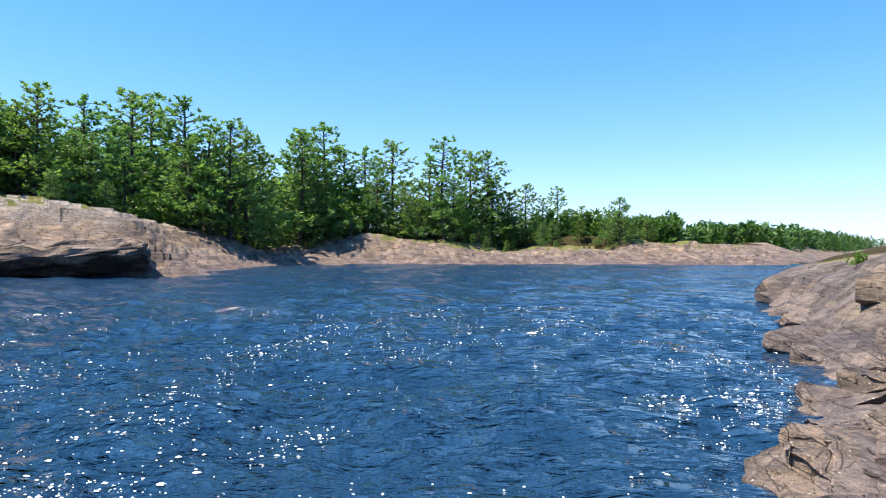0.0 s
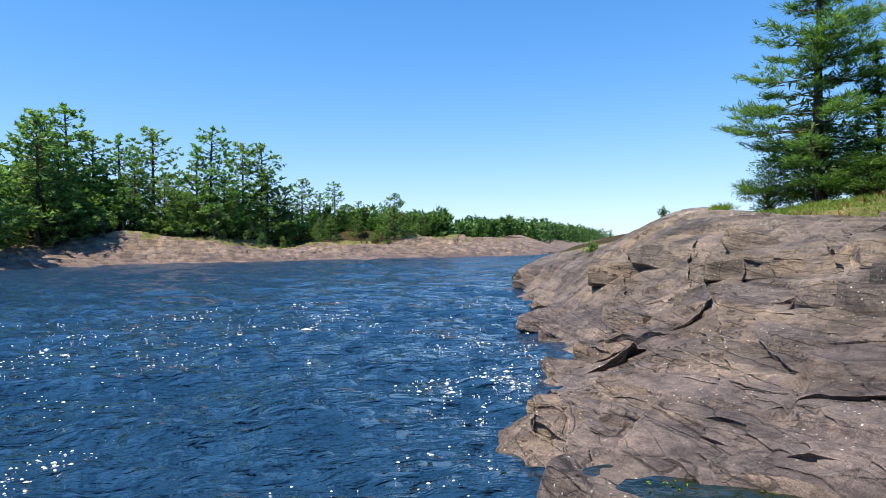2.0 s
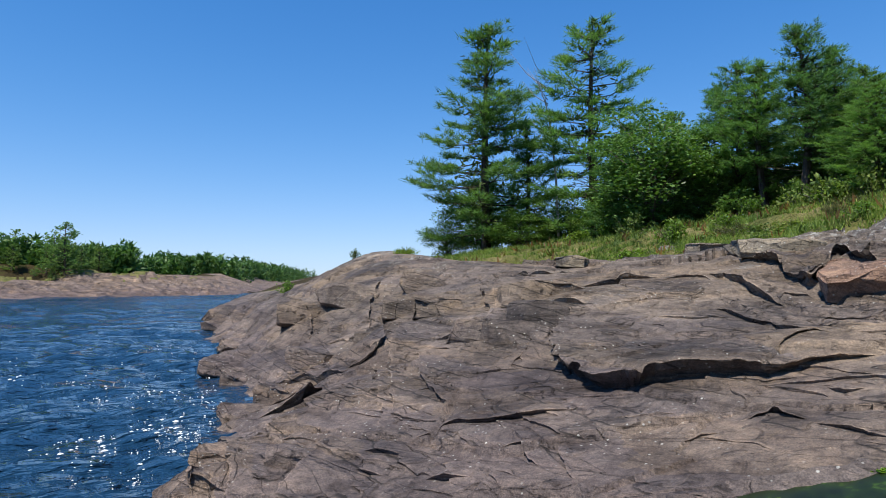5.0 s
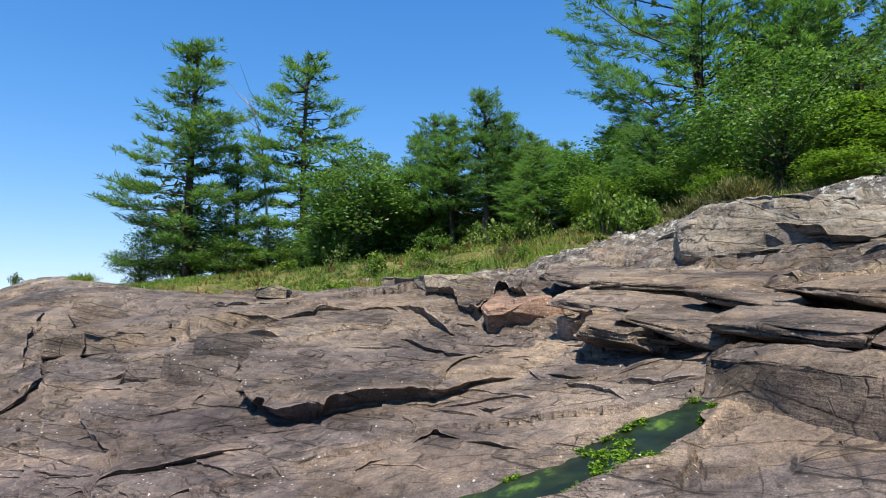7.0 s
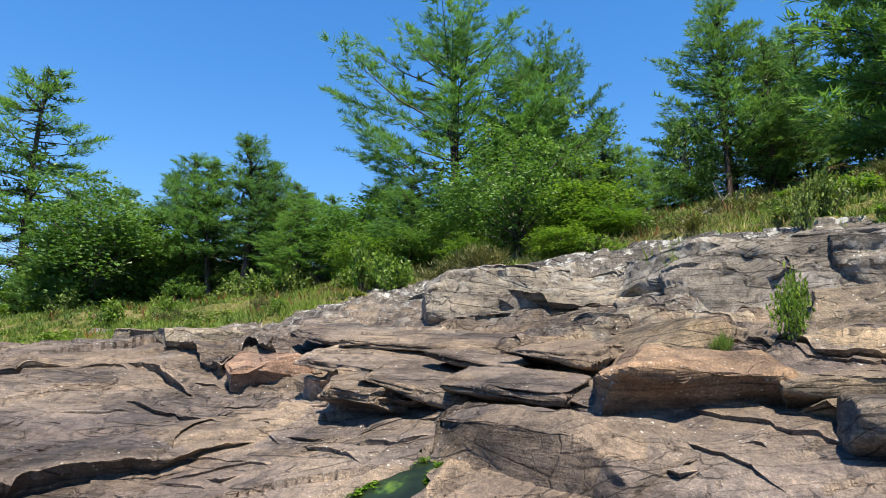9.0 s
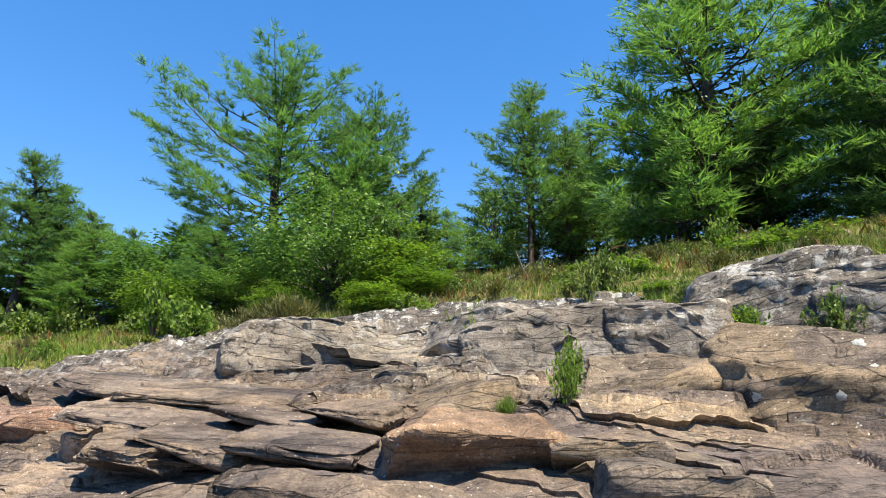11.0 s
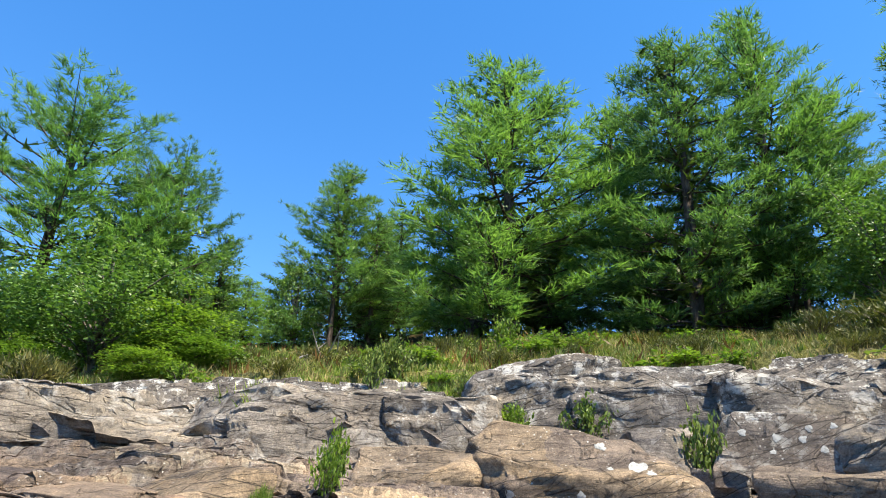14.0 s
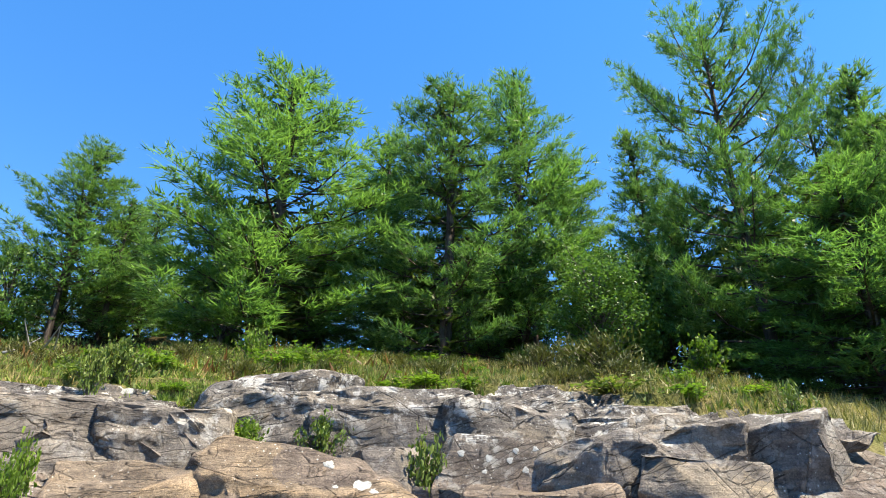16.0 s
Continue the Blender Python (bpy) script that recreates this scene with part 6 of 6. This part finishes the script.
great_left = rock("boulder", (7.42, -4.88, 2.42), (1.5, 1.5, 1.08), -120, (-6, 3), ROCK_TAN, "tan boulder split from its neighbour by a crack", BLOCK, 50, cuts=((0, -1, 0.8, 0.95),), box=7, level=6, chips=5, soft=10, rough=0.07)
great = rock("boulder", (6.22, -6.28, 2.46), (2.75, 1.6, 1.24), -134, (-6, 4), ROCK_TAN, "great tan boulder with white lichen crusts", BLOCK, 51, cuts=((0, -1, 0.8, 0.90), (1, -0.2, 0.9, 0.92), (1, 0, 0.2, 0.97)), box=5, level=6, chips=6, soft=14, rough=0.08)
for i, (near, size) in enumerate([((6.09, -5.21, 2.43), 0.055), ((5.60, -5.78, 2.43), 0.055), ((5.25, -6.13, 2.22), 0.085), ((5.32, -6.32, 2.76), 0.11), ((5.76, -6.23, 2.94), 0.07), ((5.22, -6.40, 2.55), 0.06), ((5.5, -6.1, 2.75), 0.04)]):
    lichen(great, near, size, i)
spotted = rock("boulder", (4.70, -8.45, 2.92), (1.9, 1.4, 0.85), -150, (-6, 2), ROCK, "mauve-grey block spotted with white lichen", BLOCK, 110, cuts=((0, -1, 0.15, 0.8), (1, -0.2, 0.5, 0.95)), box=7)
for i, (near, size) in enumerate([((4.48, -8.01, 3.11), 0.05), ((4.42, -8.06, 3.23), 0.045), ((4.70, -7.88, 3.13), 0.05), ((4.22, -8.19, 3.25), 0.04), ((4.31, -8.08, 2.99), 0.045), ((4.71, -7.80, 2.98), 0.035), ((4.99, -7.71, 3.20), 0.05), ((4.6, -8.25, 3.33), 0.06), ((4.9, -8.1, 3.33), 0.05)]):
    lichen(spotted, near, size, 30 + i)
rock("boulder", (3.4, -8.85, 2.85), (1.45, 1.0, 0.75), -160, (-6, -5), ROCK, "angular grey-brown block among the ledges", BLOCK, 111, cuts=((0.2, -1, 0.3, 0.8), (-1, 0, 1, 0.9)), box=8)
rock("boulder", (2.4, -8.6, 2.72), (1.3, 1.0, 0.65), -166, (-6, 4), ROCK_GREY, "angular grey block among the ledges", BLOCK, 112, cuts=((0.4, -1, 0.2, 0.85),), box=8)
rock("boulder", (3.9, -7.7, 2.45), (1.6, 1.1, 0.6), -152, (-5, 0), ROCK_TAN, "low tan block below the spotted rock", BLOCK, 113, box=6)
rock("boulder", (6.0, -7.5, 2.95), (0.9, 0.8, 0.6), -30, (0, 8), ROCK_GREY, "grey block beside the great boulder", BLOCK, 114)
rock("boulder", (5.3, -7.7, 2.55), (0.8, 0.6, 0.5), 10, (0, -8), ROCK_GREY, "small white-crusted block by the great boulder", BLOCK, 115, level=4)
for i, (x, y, z, ln, th) in enumerate([(8.39, -7.70, 4.01, 2.57, 1.24), (6.80, -8.49, 3.71, 2.44, 1.38), (8.17, -5.66, 3.28, 1.63, 1.08), (8.89, -4.04, 3.28, 2.21, 1.07), (3.54, -8.64, 2.93, 1.59, 1.00), (2.67, -9.34, 3.14, 1.08, 1.05), (1.98, -9.95, 3.25, 1.58, 1.10), (5.37, -9.30, 3.73, 1.85, 0.87), (9.26, -3.69, 3.36, 2.27, 0.91), (8.16, -5.64, 3.27, 1.63, 0.99), (8.19, -7.42, 3.81, 2.30, 1.00), (10.71, -0.88, 3.28, 2.32, 0.81)]):
    rock("rock_mass", (x, y, z - 0.16 * th), (ln, 0.75 * ln, th), math.degrees(math.atan2(y + 0.7, x - 0.5)) - 90 + 14 * math.sin(2.9 * i), (-7, -4 + 3 * math.sin(1.7 * i)), ROCK_GREY, "bulky grey rock mass crusted with pale lichen", "rock", 400 + i, "grey rock masses", box=5, chips=8, layers=0.035, rough=0.07, level=6, soft=3)
for i, (x, y, z, ln, th) in enumerate([(4.06, -3.04, 1.61, 0.95, 0.27), (4.77, -2.90, 1.78, 0.81, 0.26)]):
    rock("boulder", (x + 0.25 * ln, y - 0.1 * ln, z + 0.38 * th), (ln, 0.8 * ln, 1.25 * th), -112, (-2, 3), ROCK_TAN, "low tan block with a dark gap below", BLOCK, 540 + i, box=6, chips=6, cuts=((0, -1.0, -1.0, 0.62),), level=5, soft=4)
# tilted sheets of the middle slope, each hanging over the one below
for i, (x, y, z, ln, th) in enumerate([(7.67, 0.44, 1.90, 1.61, 0.32), (6.79, -0.09, 1.75, 1.12, 0.26), (6.89, 0.52, 1.65, 0.86, 0.29), (6.10, -0.98, 1.76, 1.15, 0.24), (7.19, -0.71, 2.00, 1.01, 0.24), (6.84, -1.46, 2.08, 0.97, 0.23), (8.28, -0.16, 2.22, 1.87, 0.25), (9.32, 1.15, 2.34, 1.60, 0.27)]):
    back = 0.30 * ln
    rock("rock_sheet", (x + 0.72 * back, y + 0.30 * back, z + 0.52 * th), (ln, 0.85 * ln, 1.15 * th), -118 + 9 * math.sin(2.3 * i), (7, 7 + 4 * math.sin(1.9 * i)), ROCK, "tilted brown rock sheet over a black gap", SLAB, 500 + i, "tilted rock sheets", box=6, chips=7, cuts=((0, -1.0, -1.2, 0.52), (0, -0.25, 1, 0.93)), layers=0.03, rough=0.05, level=5, soft=1)
# the northern dome and the shore
rock("boulder", (7.5, 5.9, 1.40), (1.1, 0.9, 0.50), -40, (-14, 4), ROCK_DARK, "smooth dark grey dike block", BLOCK, 122, "dark dike blocks", box=4)
rock("boulder", (8.3, 6.7, 1.72), (1.4, 0.9, 0.46), -40, (-12, 4), ROCK_DARK, "square dark grey dike block", BLOCK, 123, "dark dike blocks", box=8)
for i, (x, y, z, ln, dp, th) in enumerate([(7.59, 8.50, 1.55, 0.97, 0.73, 0.43), (6.76, 6.55, 1.28, 0.97, 0.73, 0.43), (6.62, 9.16, 1.06, 0.75, 0.56, 0.37), (5.94, 9.83, 0.63, 0.98, 0.74, 0.43), (7.77, 13.49, 1.32, 1.61, 1.21, 0.61), (4.62, 6.80, 0.49, 0.54, 0.4, 0.31), (5.08, 9.38, 0.21, 0.91, 0.68, 0.41), (3.39, 5.59, 0.24, 0.67, 0.5, 0.35), (2.85, 5.46, 0.17, 0.41, 0.31, 0.27), (7.85, 9.80, 1.55, 1.08, 0.81, 0.46), (6.88, 5.97, 1.31, 0.94, 0.7, 0.42), (5.57, 5.75, 0.85, 0.53, 0.4, 0.31), (8.99, 10.53, 1.98, 1.2, 0.9, 0.5), (8.44, 12.64, 1.73, 1.56, 1.17, 0.6)]):
    rock("boulder", (x, y, z - 0.22 * th), (ln, dp, th), -48 + 17 * math.sin(3.7 * i), (-9, 5), ROCK, "angular brown block standing out of the dome", BLOCK, 300 + i, "blocks of the dome", box=4, chips=12, level=4, soft=1)
for i, (x, y, z, ln, dp, th) in enumerate([(2.75, 5.75, 0.10, 0.95, 0.6, 0.5), (3.1, 6.6, 0.12, 0.8, 0.6, 0.4), (5.45, 12.2, 0.10, 0.9, 0.7, 0.5), (5.9, 13.6, 0.16, 1.5, 0.9, 0.5), (7.6, 17.2, 0.2, 1.6, 1.0, 0.5), (10.9, 25.8, 0.25, 3.0, 1.6, 0.7), (11.6, 27.0, 0.6, 3.0, 2.0, 0.9), (4.2, 9.0, 0.05, 0.7, 0.5, 0.35)]):
    rock("boulder", (x, y, z), (ln, dp, th), 55 - 8 * i, (0, 4 - i), ROCK, "brown shore rock washed by the river" if i != 6 else "brown rock knob on the point", BLOCK, 130 + i, "shore rocks", box=3, level=5, chips=14, cuts=((-0.3, -0.6, 1, 0.62), (0.5, 0.2, 1, 0.66)))
for i, (x, y, ln, dp, th) in enumerate([(11.4, 4.3, 1.3, 0.7, 0.36), (13.2, 6.4, 0.9, 0.6, 0.3), (12.4, 5.2, 0.7, 0.5, 0.26), (17.2, 9.6, 0.6, 0.5, 0.5), (22.5, 4.6, 2.2, 1.4, 0.7), (14.8, 8.4, 0.8, 0.5, 0.3), (12.6, 9.5, 1.5, 0.8, 0.3)]):
    rock("boulder", (x, y, land_z(x, y) + 0.3 * th - 0.06), (ln, dp, th), -50 + 13 * i, (0, 3), ROCK_GREY, "pale lichened rock in the grass", BLOCK, 150 + i, "pale rocks in the grass", box=4, level=4)

rock("rock_ledge", (-29.5, 37.2, 1.0), (11.0, 5.0, 2.6), 30, (6, -4), ROCK_FAR, "pale overhanging rock ledge above the far water", "rock ledge", 171, layers=0.30, cuts=((0, -1, -1.0, 0.45),), rough=0.30, box=4, level=6)
# bleached driftwood on the slope
drift = new("driftwood")
drift.matrix_basis = pose(16.6, -6.6, land_z(16.6, -6.6) + 0.12, 0, 0, 20)
rng = np.random.default_rng(5)
for k in range(9):
    w, ln = rng.uniform(0, 6.28), rng.uniform(0.5, 1.1)
    x0, y0 = rng.uniform(-0.8, 0.8), rng.uniform(-0.4, 0.4)
    part("branch", tubes("branch", [([(x0, y0, 0), (x0 + 0.5 * ln * math.cos(w), y0 + 0.5 * ln * math.sin(w), 0.25 * ln), (x0 + ln * math.cos(w), y0 + ln * math.sin(w), rng.uniform(0.3, 0.8) * ln)], (0.035, 0.025, 0.008))], BARK_GREY, 5), drift)
tagged(drift, "bleached grey dead branches lying on the slope", "driftwood")

# ---- pools, algae and foam ----
for key, (cx, cy, a, b, turn, level) in POOLS.items():
    xs_, ys_ = np.linspace(cx - 2.0, cx + 2.0, 90), np.linspace(cy - 2.0, cy + 2.0, 90)
    px, py = (q.ravel() for q in np.meshgrid(xs_, ys_, indexing="ij"))
    inside = basin(px, py, key) < 1.42
    fs = sheet_faces(90, 90)
    fs = fs[inside[fs].all(1)]
    pool = new("pool", mesh_from("pool", np.stack([px, py, np.full(len(px), level + 0.022)], 1), fs, [POOL]))
    tagged(pool, "dark shallow pool with reflections in the slab" if key == "lower" else "green algae-filled pool in a joint of the slab", "pool", kind="structure")
    rng = np.random.default_rng(9)
    n = 60 if key == "lower" else 1900
    qx_, qy_ = rng.uniform(cx - 1.9, cx + 1.9, n * 30), rng.uniform(cy - 1.9, cy + 1.9, n * 30)
    patch = fbm(qx_ * 1.8, qy_ * 1.8, seed=19, octaves=3)
    ok = (basin(qx_, qy_, key) < 1.05) & (patch > (0.25 if key == "lower" else -0.15))
    spot = np.stack([qx_[ok][:n], qy_[ok][:n], np.full(ok.sum(), level + 0.024)[:n]], 1)
    weed = new("algae", sprays("algae", spot, np.tile((0.9, 0.4, 0.0), (len(spot), 1)) * (1, 1, 0) + rng.normal(size=(len(spot), 3)) * (0.8, 0.8, 0.02), 3, 0.028, 0.010, 0.05, ALGAE, rng))
    tagged(weed, "slimy bright green algae on the pool", "algae", kind="stuff")


xs_, ys_ = np.linspace(3.0, 6.0, 100), np.linspace(-0.8, 2.6, 110)
px, py = (q.ravel() for q in np.meshgrid(xs_, ys_, indexing="ij"))
pq, plevel = gully(px, py)
fs = sheet_faces(100, 110)
fs = fs[(pq < 1.3)[fs].all(1)]
tagged(new("seep", mesh_from("seep", np.stack([px, py, plevel - 0.008 + 0.006 * fbm(px * 3, py * 3, seed=3, octaves=2)], 1), fs, [SEEP])), "green algae-clouded water lying in a gully of the slab", "water", kind="structure")
rng = np.random.default_rng(29)
qx_, qy_ = rng.uniform(3.2, 5.8, 60000), rng.uniform(-0.6, 2.3, 60000)
aq, alevel = gully(qx_, qy_)
ok = (aq < 1.0) & (fbm(qx_ * 3.1, qy_ * 3.1, seed=19, octaves=4) + 0.12 * rng.normal(size=60000) > 0.42)
spot = np.stack([qx_[ok], qy_[ok], alevel[ok] + 0.002], 1)[:2000]
tagged(new("algae", sprays("algae", spot, rng.normal(size=(len(spot), 3)) * (1, 1, 0.05), 3, 0.024, 0.007, 0.05, ALGAE, rng)), "slimy green algae in the gully", "algae", kind="stuff")


def foam(count, seed):
    """Flecks of foam that drift in streaks down the river."""
    rng = np.random.default_rng(seed)
    r = 1 / rng.uniform(1 / 22, 1 / 4.2, count * 8)
    a = rng.uniform(-55, 33, count * 8)
    x, y = r * np.sin(np.radians(a)), r * np.cos(np.radians(a))
    streak = fbm(x * 0.35 - y * 0.12, y * 0.10 + x * 0.05, seed=seed, octaves=3) + 0.7 * fbm(x * 0.9, y * 0.6, seed=seed + 4, octaves=2)
    ok = (0.45 * streak + 0.25 * rng.normal(size=len(x)) > 0.10) & (inland(x, y, NEAR_SHORE) < -0.35)
    x, y = x[ok][:count], y[ok][:count]
    size = rng.lognormal(-4.75, 0.5, len(x)) * (0.75 + 0.03 * np.hypot(x, y))
    z = waves(x, y) + 0.012
    k = 7
    w = np.arange(k) * 2 * np.pi / k
    rad = size[:, None] * rng.uniform(0.55, 1.25, (len(x), k))
    ring = np.stack([x[:, None] + rad * np.cos(w) * 1.5, y[:, None] + rad * np.sin(w), np.repeat(z[:, None] - 0.006, k, 1)], -1)
    mid = np.stack([x, y, z + 0.35 * size], -1)[:, None]
    v = np.concatenate([mid, ring], 1).reshape(-1, 3)
    b = np.arange(len(x))[:, None] * (k + 1)
    f = np.concatenate([np.concatenate([b, b + 1 + j, b + 1 + (j + 1) % k], 1) for j in range(k)])
    tagged(new("foam", mesh_from("foam", v, f, [FOAM])), "white foam flecks drifting on the water", "foam", kind="stuff")


foam(3400, 12)
